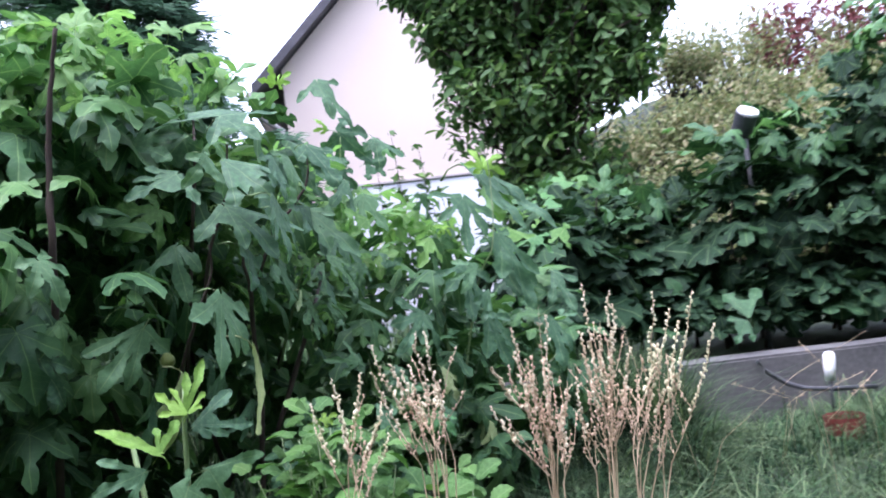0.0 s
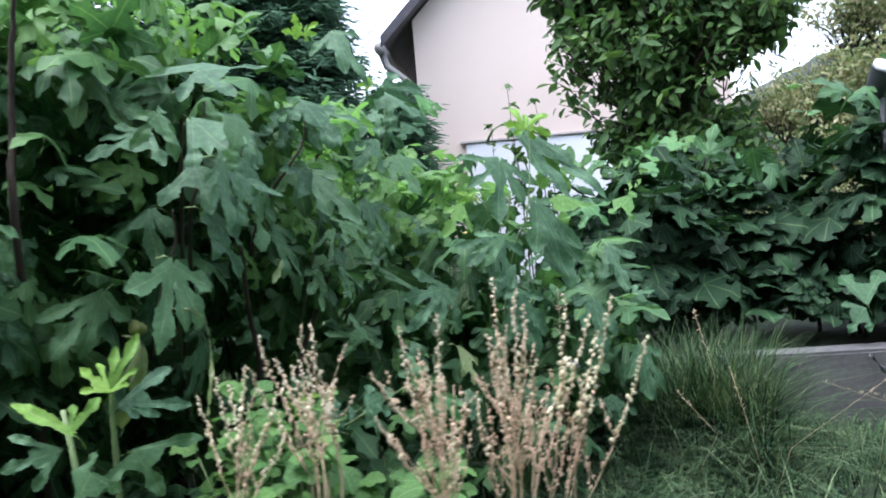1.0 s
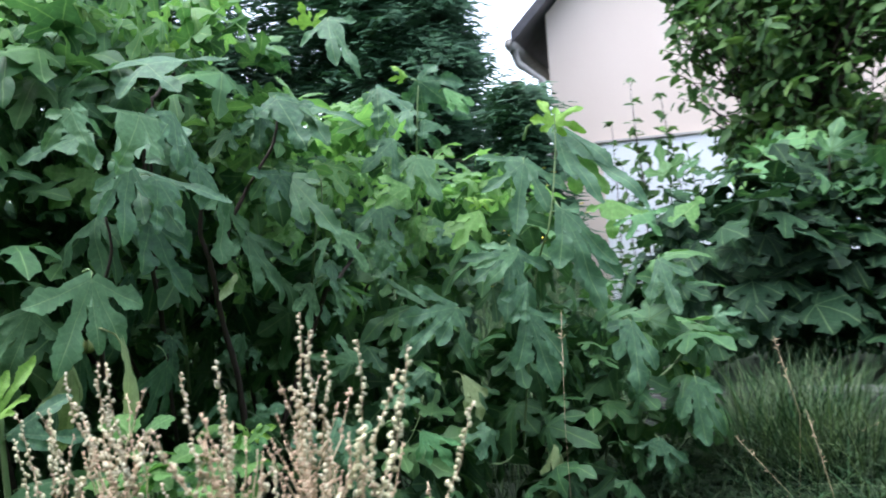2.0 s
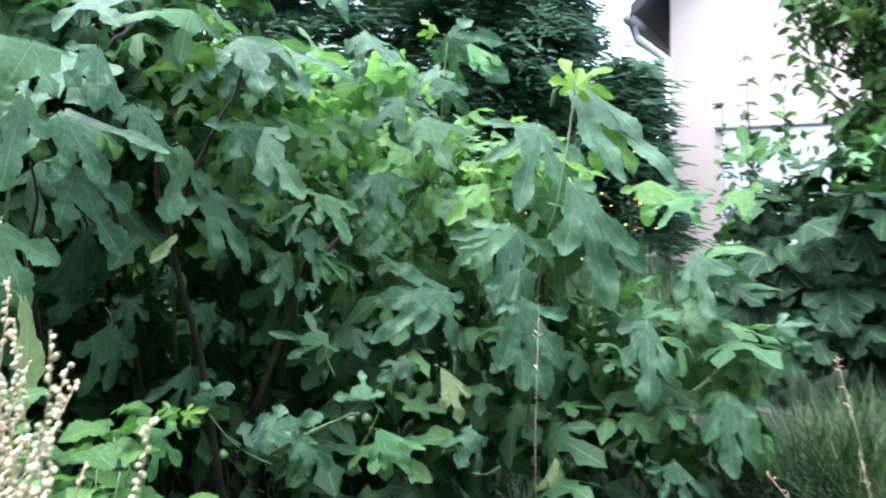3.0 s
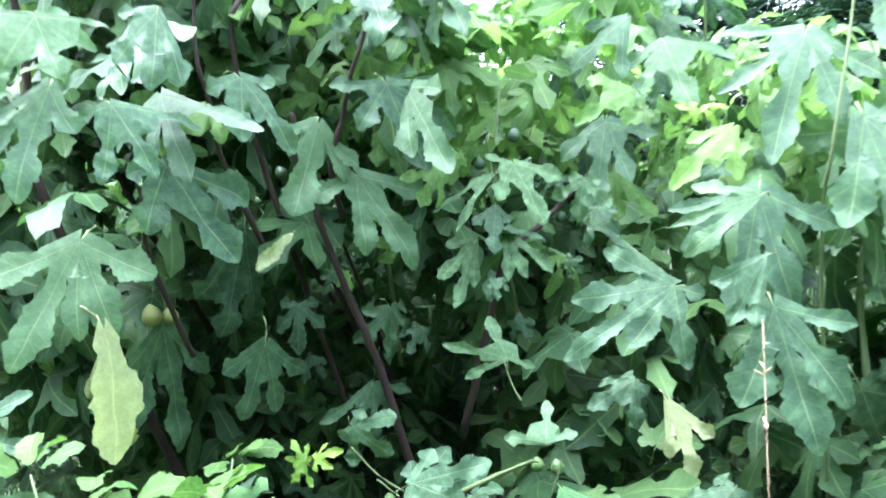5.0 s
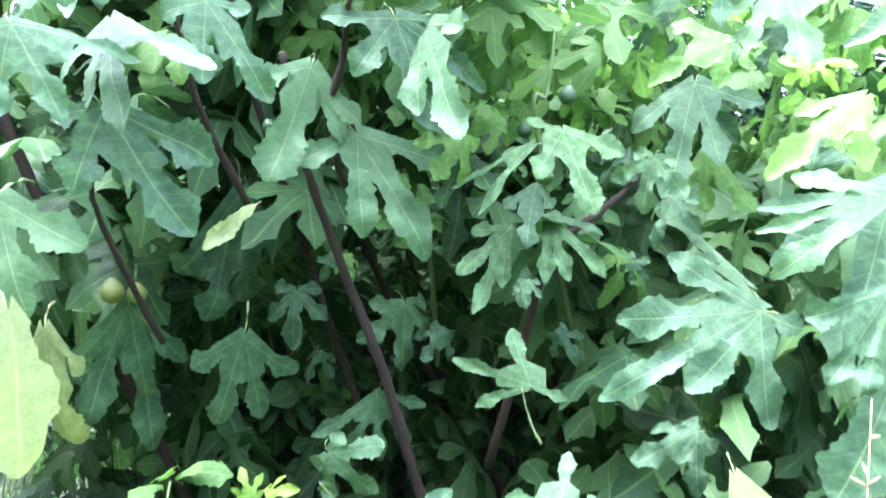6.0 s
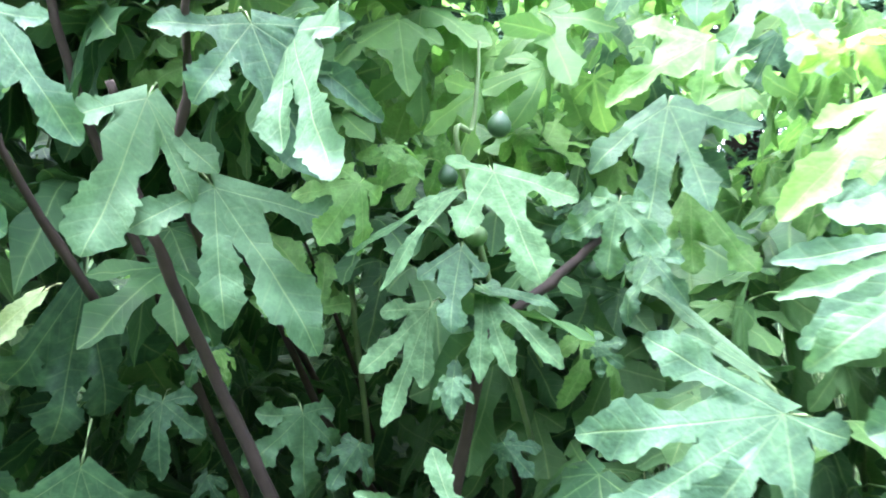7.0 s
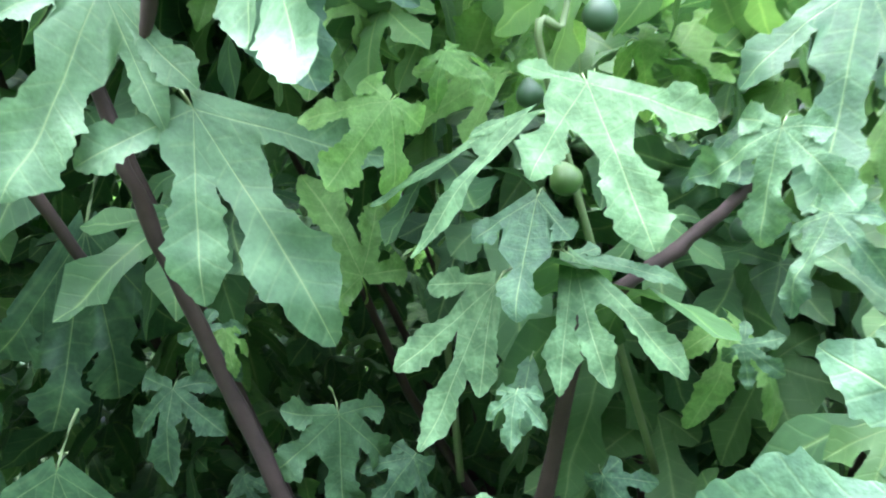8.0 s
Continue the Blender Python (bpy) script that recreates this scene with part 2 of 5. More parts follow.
# ---- leaves ----
def leaf_shape(rng, lobes, notch, fine, rings, droop, fold, wavy, stalk=0.35, teeth=0.06, curl=0.0):
    """A lobed leaf with its stalk: verts, faces, uv, vein. It points along y from the stalk's joint, one long, upper side +z.
    Each lobe (turn, length, half width) is a strip along its own midrib; the palm joins them."""
    full = [(0.06, 0.60), (0.13, 0.54), (0.20, 0.62), (0.27, 0.64), (0.34, 0.84), (0.41, 0.82), (0.48, 1.03), (0.55, 0.94), (0.62, 1.06), (0.69, 0.84), (0.76, 0.86), (0.83, 0.60), (0.89, 0.54), (0.95, 0.28)]
    if fine:
        qs = [0.05 + 0.92 * i / 28 for i in range(29)]
        full = [(q, float(np.interp(q, [p for p, _ in full], [w for _, w in full]))) for q in qs]
    prof = full if fine else [(0.12, 0.58), (0.30, 0.66), (0.48, 1.0), (0.60, 0.9), (0.74, 0.84), (0.89, 0.40)]
    cols = (-1.0, -0.5, 0.0, 0.5, 1.0) if fine else (-1.0, 0.0, 1.0)
    ang = [a for a, _, _ in lobes]
    notches = [(-0.03, -0.09)]
    for (a1, l1, _), (a2, l2, _) in zip(lobes, lobes[1:]):
        mid, r = radians((a1 + a2) / 2), notch * rng.uniform(0.85, 1.15) * (l1 + l2) / 2
        notches.append((r * math.sin(mid), r * math.cos(mid)))
    notches.append((0.03, -0.09))
    flat, faces, uv, vein, lift = [(0.0, 0.0)], [], [(0.0, 0.5)], [1.0], [0.0]

    def point(x, y, along, across, v, up=0.0):
        flat.append((x, y)), uv.append((along, 0.5 + across)), vein.append(v), lift.append(up)
        return len(flat) - 1

    rim = []
    n = len(cols)
    for i, (a, length, half) in enumerate(lobes):
        d, e = (math.sin(radians(a)), math.cos(radians(a))), (math.cos(radians(a)), -math.sin(radians(a)))
        r0 = max(0.06, notch * length * 0.9) if len(lobes) > 1 else 0.04
        lft, rgt, mid = notches[i], notches[i + 1], (d[0] * r0, d[1] * r0)
        row = []
        for c in cols:
            end = rgt if c > 0 else lft
            k = abs(c)
            x, y = mid[0] * (1 - k) + end[0] * k, mid[1] * (1 - k) + end[1] * k
            row.append(point(x, y, r0, 0.5 * c * half, 1.0 if c == 0 else 0.0))
        rim += row
        bend, ph = rng.uniform(-0.05, 0.05), (rng.uniform(0, 6), rng.uniform(0, 6))
        for j, (q, w) in enumerate(prof):
            s = r0 + (length - r0) * q
            nxt = []
            for c in cols:
                k = 1 + (teeth * 0.8 * math.sin(2.05 * j + 3 * ph[c > 0]) * (0.4 + 0.6 * math.sin(j * 0.83 + ph[c < 0]) ** 2) if fine else teeth * (1 if j % 2 else -1)) + 0.13 * math.sin(ph[c > 0] + q * 11) + 0.06 * math.sin(2 * ph[c < 0] + q * 29)
                z = c * half * w * (k if abs(c) == 1 else 1) + bend * q * q
                nxt.append(point(d[0] * s + e[0] * z, d[1] * s + e[1] * z, s, c * half * w, 1.0 if c == 0 else 0.0, abs(c) * half * w * fold * min(1, 3 * q)))
            faces += [(row[k], row[k + 1], nxt[k + 1], nxt[k]) for k in range(n - 1)]
            row = nxt
        tip = point(d[0] * length + e[0] * bend, d[1] * length + e[1] * bend, length, 0.0, 1.0)
        faces += [(row[k], row[k + 1], tip) for k in range(n - 1)]
    inner = [point(flat[k][0] * 0.5, flat[k][1] * 0.5, uv[k][0] * 0.5, 0.5 * (uv[k][1] - 0.5), vein[k]) for k in rim]
    for k in range(len(rim) - 1):
        faces.append((inner[k], inner[k + 1], rim[k + 1], rim[k]))
        faces.append((0, inner[k + 1], inner[k]))
    p1, p2, p3 = (rng.uniform(0, 6) for _ in range(3))
    verts = []
    for (x, y), up in zip(flat, lift):
        r = math.hypot(x, y)
        z = up - droop * r ** 1.7 - curl * abs(x) ** 1.5 + r * (wavy * math.sin(p1 + 5 * x + 3 * y) + 0.7 * wavy * math.sin(p2 + 11 * x - 7 * y) + 0.4 * wavy * math.sin(p3 + 19 * x + 16 * y))
        verts.append((x * (1 - 0.25 * curl * abs(x)), y * (1 - 0.12 * droop * r), z))
    base = len(verts)
    if stalk:
        tube(verts, faces, [(0, 0.01, -0.012), (0, -0.3 * stalk, -0.14 * stalk), (0, -0.55 * stalk, -0.45 * stalk), (0, -0.65 * stalk, -0.85 * stalk)], [0.009, 0.010, 0.011, 0.013], 4)
    uv += [(0.0, 0.5)] * (len(verts) - base)
    vein += [1.0] * (len(verts) - base)
    return verts, faces, uv, vein


def dress(me, uv, vein):
    """Writes the leaf's own coordinates and veins onto a mesh."""
    layer = me.uv_layers.new(name="UVMap")
    idx = np.empty(len(me.loops), dtype=np.int32)
    me.loops.foreach_get("vertex_index", idx)
    layer.data.foreach_set("uv", np.asarray(uv, dtype=np.float32)[idx].ravel())
    at = me.attributes.new("vein", "FLOAT", "POINT")
    at.data.foreach_set("value", np.asarray(vein, dtype=np.float32))


def leaf_mesh(name, shape, material):
    v, f, uv, vein = shape
    me = bpy.data.meshes.new(name)
    me.from_pydata(v, [], f)
    me.polygons.foreach_set("use_smooth", [True] * len(me.polygons))
    dress(me, uv, vein)
    me.materials.append(material)
    return me


def swarm(name, shapes, mats, material, parent, label=""):
    """Many leaves joined into one mesh; mats: (shape's number, matrix)."""
    V, F, U, N, off = [], [], [], [], 0
    arr = [(np.array(s[0]), s[1], s[2], s[3]) for s in shapes]
    for k, m in mats:
        v, f, uv, vein = arr[k]
        mm = np.array(m)
        V.append(v @ mm[:3, :3].T + mm[:3, 3])
        F += [tuple(i + off for i in q) for q in f]
        U += uv
        N += vein
        off += len(v)
    ob = raw(name, np.concatenate(V).tolist(), F, material, parent, label)
    dress(ob.data, U, N)
    ob["kind"] = "stuff"
    return ob


def facing(p, along, normal, size):
    """The matrix of a leaf at p that points along, with its upper side to normal."""
    d = Vector(along).normalized()
    n = Vector(normal)
    n = (n - d * n.dot(d)).normalized()
    m = Matrix((d.cross(n), d, n)).transposed().to_4x4()
    return Matrix.Translation(p) @ m @ Matrix.Scale(size, 4)


rng = random.Random(7)


def fig_lobes(k):
    w = rng.uniform(0.145, 0.19)
    a, b = rng.uniform(46, 60), rng.uniform(98, 118)
    side, low = rng.uniform(0.68, 0.92), rng.uniform(0.32, 0.52)
    return [(-b + rng.uniform(-7, 7), low, w * 0.85), (-a + rng.uniform(-6, 6), side, w), (rng.uniform(-5, 5), 1.0, w * 1.15), (a + rng.uniform(-6, 6), side + rng.uniform(-0.06, 0.06), w), (b + rng.uniform(-7, 7), low, w * 0.85)]


FIG_FINE = [leaf_shape(rng, fig_lobes(k), rng.uniform(0.33, 0.5), True, 5, rng.uniform(0.15, 0.55), rng.uniform(0.1, 0.6), rng.uniform(0.06, 0.12), teeth=0.085, curl=rng.uniform(0.1, 0.9)) for k in range(9)]
FIG_ROUGH = [leaf_shape(rng, fig_lobes(k), rng.uniform(0.34, 0.52), False, 3, rng.uniform(0.1, 0.6), rng.uniform(-0.1, 0.4), rng.uniform(0.04, 0.09), teeth=0.09, curl=rng.uniform(0.1, 0.9)) for k in range(10)]
ROUND_ROUGH = [leaf_shape(rng, [(-100, 0.55, 0.3), (-48, 0.8, 0.3), (0, 0.95, 0.33), (48, 0.8, 0.3), (100, 0.55, 0.3)], 0.72, False, 3, rng.uniform(0.1, 0.5), rng.uniform(0, 0.4), rng.uniform(0.03, 0.06), teeth=0.03) for k in range(6)]
HALF_ROUGH = [leaf_shape(rng, [(-62, 0.72, 0.24), (0, 1.0, 0.28), (62, 0.72, 0.24)], 0.55, False, 3, rng.uniform(0.1, 0.5), rng.uniform(0, 0.4), rng.uniform(0.03, 0.06)) for k in range(4)]
WITHERED = [leaf_shape(rng, [(-34, 0.42, 0.08), (0, 1.0, 0.15), (34, 0.5, 0.08)], 0.62, True, 5, 0.7, -0.3, 0.06, teeth=0.08, curl=1.2) for k in range(3)]
OVATE = [leaf_shape(rng, [(0, 1.0, 0.4)], 0.4, True, 3, rng.uniform(0.1, 0.5), rng.uniform(0.1, 0.5), rng.uniform(0.02, 0.05), stalk=0.25, teeth=0.02) for k in range(4)]


def shell(blobs, count, seed, low=0.0, inner=0.55, clear=0.36):
    """Places for leaves within overlapping blobs (centre, radii), most of them near the outside: (place, outward)."""
    r = random.Random(seed)
    vol = [rx * ry + ry * rz + rx * rz for _, (rx, ry, rz) in blobs]
    out = []
    while len(out) < count:
        (c, q) = r.choices(blobs, vol)[0]
        d = Vector((r.gauss(0, 1), r.gauss(0, 1), r.gauss(0, 1))).normalized()
        k = r.uniform(inner, 1.0) ** 0.5
        p = Vector((c[0] + d.x * q[0] * k, c[1] + d.y * q[1] * k, c[2] + d.z * q[2] * k))
        if ((p.x + 0.74) / 0.5) ** 2 + ((p.y - 2.92) / 0.42) ** 2 + ((p.z - 0.84) / 0.34) ** 2 < 1.0:
            continue
        if p.z < low or any((Vector(e) - p).length < clear for _, e, _ in WAY):
            continue
        out.append((p, Vector((d.x / q[0], d.y / q[1], d.z / q[2])).normalized()))
    return out


def hang(p, o, r, size, up=0.75, down=0.5, loose=0.35):
    n = o * 0.6 + Vector((0, 0, up)) + Vector((r.uniform(-1, 1), r.uniform(-1, 1), r.uniform(-1, 1))) * loose
    a = o * 0.7 + Vector((0, 0, -down)) + Vector((r.uniform(-1, 1), r.uniform(-1, 1), r.uniform(-1, 1))) * 0.8
    return facing(p, a, n, size)


# ---- ground ----
def ground_z(x, y):
    base = 0.02 + 0.04 * max(-2.0, min(5.0, y))
    if y > 4.72 and x > -0.4:
        base += 0.26 * min(1.0, (y - 4.72) / 0.15)
    far = max(0.0, y - 7.0)
    return base + (0.56 * min(far, 4.2) + 0.05 * min(max(0.0, far - 4.2), 30)) * max(0.0, min(1.0, (x - 1.5) / 1.4)) + 0.04 * noise.noise((x * 1.3, y * 1.3, 0))


def ground():
    xs = [-400, -120, -40, -15] + [-8 + 0.2 * i for i in range(86)] + [14, 40, 120, 400]
    ys = [-400, -120, -40, -12] + [-6 + 0.2 * i for i in range(111)] + [22, 40, 120, 400]
    xs.sort(), ys.sort()
    v = [(x, y, ground_z(x, y)) for y in ys for x in xs]
    n = len(xs)
    f = [(j * n + i, j * n + i + 1, (j + 1) * n + i + 1, (j + 1) * n + i) for j in range(len(ys) - 1) for i in range(n - 1)]
    tagged(raw("ground", v, f, SOIL), "dark garden soil with patchy weeds", "ground", kind="structure")


ground()


def retaining_wall():
    bm = bmesh.new()
    box(bm, (0.15, 4.55, 0.0), (5.2, 4.73, 0.545), 0.012)
    bmesh.ops.subdivide_edges(bm, edges=[e for e in bm.edges if e.calc_length() > 1], cuts=24)
    for v in bm.verts:
        v.co.y += 0.006 * noise.noise(v.co * 3)
        v.co.z += 0.006 * noise.noise(v.co * 2 + Vector((5, 0, 0)))
    w = part("retaining_wall", bm, CONCRETE)
    w.matrix_world = pose(0, 0, 0, 0, 0, 0)
    tagged(w, "low weathered grey concrete retaining wall in long grass", "wall", kind="structure")


retaining_wall()


def grass():
    r = random.Random(3)
    V, F = [], []

    def blade(x, y, h, w, lean, a):
        z = ground_z(x, y)
        d = Vector((math.cos(a), math.sin(a), 0))
        s = Vector((-d.y, d.x, 0))
        b = len(V)
        for k in range(5):
            q = k / 4
            c = Vector((x, y, z)) + d * (lean * q * q) + Vector((0, 0, h * (q - 0.45 * lean / max(h, 0.05) * q * q)))
            hw = w * (1 - q) ** 0.7 + 0.0003
            V.append(tuple(c - s * hw))
            V.append(tuple(c + s * hw))
        for k in range(4):
            F.append((b + 2 * k, b + 2 * k + 1, b + 2 * k + 3, b + 2 * k + 2))

    for _ in range(1050):
        x, y = 0.2 + 3.4 * r.random() ** 1.4, r.uniform(2.7, 4.5)
        if x < 0.45 + 0.25 * (4.5 - y) and r.random() < 0.5:
            continue
        if r.random() < ((4.5 - y) / 1.8) ** 3 or r.random() < ((x - 0.2) / 3.4) ** 4:
            continue
        tall = r.uniform(0.22, 0.5) * (1.2 if y > 3.7 else 0.75)
        if x > 0.95 and y > 3.3:
            tall *= 0.85
        if x > 1.0 and y > 3.3:
            tall *= 0.36 if x < 1.75 else 0.6
        a = r.uniform(0, 6.28)
        for _ in range(26):
            h = tall * r.uniform(0.5, 1.25)
            blade(x + r.gauss(0, 0.05), y + r.gauss(0, 0.045), h, r.uniform(0.0018, 0.0042), h * r.uniform(0.6, 1.5), r.gauss(a, 0.9))
    for _ in range(85):
        x, y = r.uniform(0.58, 0.96), r.uniform(3.95, 4.5)
        for _ in range(36):
            h = r.uniform(0.28, 0.66)
            blade(x + r.gauss(0, 0.05), y + r.gauss(0, 0.04), h, r.uniform(0.002, 0.0042), h * r.uniform(0.2, 0.9), r.uniform(0, 6.28))
    for _ in range(9000):
        x, y = r.uniform(-3, 4.5), r.uniform(-1, 4.5)
        blade(x, y, r.uniform(0.06, 0.2), r.uniform(0.0018, 0.0035), r.uniform(0.02, 0.12), r.uniform(0, 6.28))
    for _ in range(9000):
        x, y = r.uniform(-7, 0), r.uniform(0, 7)
        blade(x, y, r.uniform(0.15, 0.45), r.uniform(0.003, 0.006), r.uniform(0.03, 0.2), r.uniform(0, 6.28))
    for _ in range(9000):
        x, y = r.gauss(-1.1, 0.85), r.uniform(4.4, 7.5)
        if x > 0.4:
            continue
        blade(x, y, r.uniform(0.35, 0.95) * (0.5 if x > -0.6 else 1.0), r.uniform(0.003, 0.007), r.uniform(0.05, 0.35), r.uniform(0, 6.28))
    for _ in range(30000):
        x, y = r.gauss(0.3, 3.2), r.uniform(-3.4, 4.5)
        blade(x, y, r.uniform(0.07, 0.24), r.uniform(0.002, 0.0045), r.uniform(0.04, 0.2), r.uniform(0, 6.28))
    for _ in range(7000):
        x, y = r.uniform(-4, 5), r.uniform(4.8, 11)
        if x > 0.2 and y < 6.8:
            continue
        blade(x, y, r.uniform(0.1, 0.4), r.uniform(0.003, 0.006), r.uniform(0.03, 0.2), r.uniform(0, 6.28))
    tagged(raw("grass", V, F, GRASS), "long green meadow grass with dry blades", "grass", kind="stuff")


grass()


# ---- house ----
def house():
    h = tagged(new("house"), "pink rendered house with slate gable roof", "house")
    h.location = (-1.30, 8.83, 0.14)
    h.scale = (0.894, 0.894, 0.894)
    h.rotation_euler = (0, 0, radians(6))
    half, eave, peak, deep = 1.6, 3.36, 4.95, 7.0
    v = [(0, 0, -0.5), (2 * half, 0, -0.5), (2 * half, 0, eave), (half, 0, peak), (0, 0, eave)]
    V = v + [(x, deep, z) for x, _, z in v]
    F = [(0, 1, 2, 3, 4), (9, 8, 7, 6, 5)] + [(i, (i + 5), (i + 1) % 5 + 5, (i + 1) % 5) for i in range(5)]
    raw("wall", V, F, RENDER_PINK, h, smooth=False)
    bm = bmesh.new()
    box(bm, (0.46, -0.03, -0.3), (2.9, 0.05, 2.02), 0.004)
    part("garage_door", bm, PLASTER_WHITE, h, "pale bluish white panel under a lintel")
    bm = bmesh.new()
    box(bm, (0.40, -0.05, 2.02), (3.0, 0.04, 2.05), 0.01)
    part("lintel", bm, ZINC, h)
    bm = bmesh.new()
    box(bm, (2.0, -0.05, 2.72), (2.9, 0.04, 2.79), 0.01)
    part("window_sill", bm, WOOD_GREY, h)
    s = (peak - eave) / half
    for sx in (-1, 1):
        V, F = [], []
        x0, x1 = half, half + sx * (half + 0.32)
        for y in (-0.22, deep + 0.2):
            V += [(x0, y, peak + 0.03), (x1, y, peak + 0.03 - s * (half + 0.32)), (x1, y, peak + 0.15 - s * (half + 0.32)), (x0, y, peak + 0.15)]
        F = [(0, 1, 2, 3), (7, 6, 5, 4), (0, 4, 5, 1), (1, 5, 6, 2), (2, 6, 7, 3), (3, 7, 4, 0)]
        roof = raw("roof", V, F, SLATE, h, smooth=False)
    V, F = [], []
    x = -0.34
    z = peak + 0.03 - s * (half + 0.32)
    tube(V, F, [(x, -0.2, z), (x, deep, z)], [0.06, 0.06], 8)
    raw("gutter", V, F, ZINC, h)
    V, F = [], []
    tube(V, F, [(x, -0.08, z - 0.03), (x + 0.05, -0.08, z - 0.18), (-0.07, -0.05, z - 0.36), (-0.07, -0.05, 0.0)], [0.04] * 4, 8)
    raw("downpipe", V, F, ZINC, h)


house()


def pergola():
    p = tagged(new("pergola"), "grey wooden lattice pergola beside the house", "pergola")
    p.location = (-1.17, 8.05, 0)
    p.scale = (0.9, 0.9, 0.92)
    for i in range(4):
        bm = bmesh.new()
        box(bm, (-1.2 + 0.42 * i, -0.03, 0), (-1.13 + 0.42 * i, 0.04, 2.05), 0.004)
        part("post", bm, WOOD_GREY, p)
    for i in range(7):
        bm = bmesh.new()
        z = 0.6 + 0.235 * i
        box(bm, (-1.3, -0.06, z), (0.2, -0.032, z + 0.035), 0.003)
        part("slat", bm, WOOD_GREY, p)


pergola()


# ---- trees behind ----
def crown_leaves(name, spots, r, size, material, parent, shapes=None):
    V, F = [], []
    for p, o in spots:
        s = size * r.uniform(0.6, 1.3)
        m = hang(p, o, r, s, 0.6, 0.3, 0.6)
        b = len(V)
        for q in ((0, -0.5, 0), (0.26, -0.1, 0.05), (0.2, 0.3, 0.02), (0, 0.6, -0.12), (-0.2, 0.3, 0.02), (-0.26, -0.1, 0.05)):
            V.append(tuple(m @ Vector(q)))
        F += [(b, b + 1, b + 2, b + 3), (b, b + 3, b + 4, b + 5)]
    ob = raw(name, V, F, material, parent)
    ob["kind"] = "stuff"
    return ob


def broadleaf_tree(x, y, blobs, seed, count, size, label):
    r = random.Random(seed)
    t = tagged(new("tree"), label, "tree")
    t.location = (x, y, ground_z(x, y) - 0.05)
    V, F = [], []
    tube(V, F, curve_pts((0, 0, 0), (0.1, 0.05, 3.4), (0.06, 0, 0), 8, 0.03, r), [0.11 - 0.01 * i for i in range(8)], 8)
    raw("trunk", V, F, BARK, t)
    tips = []
    for c, q in blobs:
        for _ in range(5):
            d = Vector((r.gauss(0, 1), r.gauss(0, 1), r.gauss(0, 0.8))).normalized()
            e = Vector((c[0] + d.x * q[0] * 0.8, c[1] + d.y * q[1] * 0.8, c[2] + d.z * q[2] * 0.8))
            V, F = [], []
            tube(V, F, curve_pts((0.05, 0.02, min(2.6, max(0.8, c[2] - 0.7))), e, (0, 0, 0.1), 6, 0.04, r), [0.04, 0.032, 0.025, 0.018, 0.012, 0.006], 5)
            raw("limb", V, F, BARK, t)
            tips.append(e)
    spots, V, F = [], [], []
    for _ in range(int(count / 10)):
        c, q = r.choice(blobs)
        d = Vector((r.gauss(0, 1), r.gauss(0, 1), r.gauss(0, 1))).normalized()
        k = r.uniform(0.35, 1.05)
        w = Vector((c[0] + d.x * q[0] * k, c[1] + d.y * q[1] * k, c[2] + d.z * q[2] * k))
        d = (d + Vector((r.gauss(0, 0.3), r.gauss(0, 0.3), 0.7))).normalized()
        tube(V, F, [w - d * 0.3 - Vector((0, 0, 0.05)), w - d * 0.14, w], [0.006, 0.0045, 0.002], 4)
        s = d.orthogonal().normalized()
        n = d.cross(s)
        for i in range(10):
            a = 2.4 * i + r.uniform(-0.4, 0.4)
            e = s * math.cos(a) + n * math.sin(a)
            spots.append((w - d * (0.018 * i) + e * r.uniform(0.03, 0.06), (e + d * r.uniform(0.1, 0.9)).normalized()))
    raw("twig", V, F, BARK, t)["kind"] = "stuff"
    crown_leaves("crown", spots, r, size, TREE, t)


broadleaf_tree(0.74, 6.35, [((0.03, 0.00, 1.76), (0.70, 0.58, 0.66)), ((0.07, 0.07, 2.56), (0.80, 0.58, 0.51)), ((-0.33, 0.00, 2.36), (0.42, 0.36, 0.44)), ((0.55, 0.00, 2.12), (0.47, 0.44, 0.51)), ((0.15, 0.00, 1.17), (0.58, 0.44, 0.36)), ((0.00, 0.00, 3.22), (0.66, 0.51, 0.44)), ((-0.46, 0.07, 2.80), (0.52, 0.40, 0.42)), ((0.80, 0.15, 2.60), (0.45, 0.40, 0.42))], 11, 27000, 0.082, "dark green broadleaf tree behind the fig hedge")


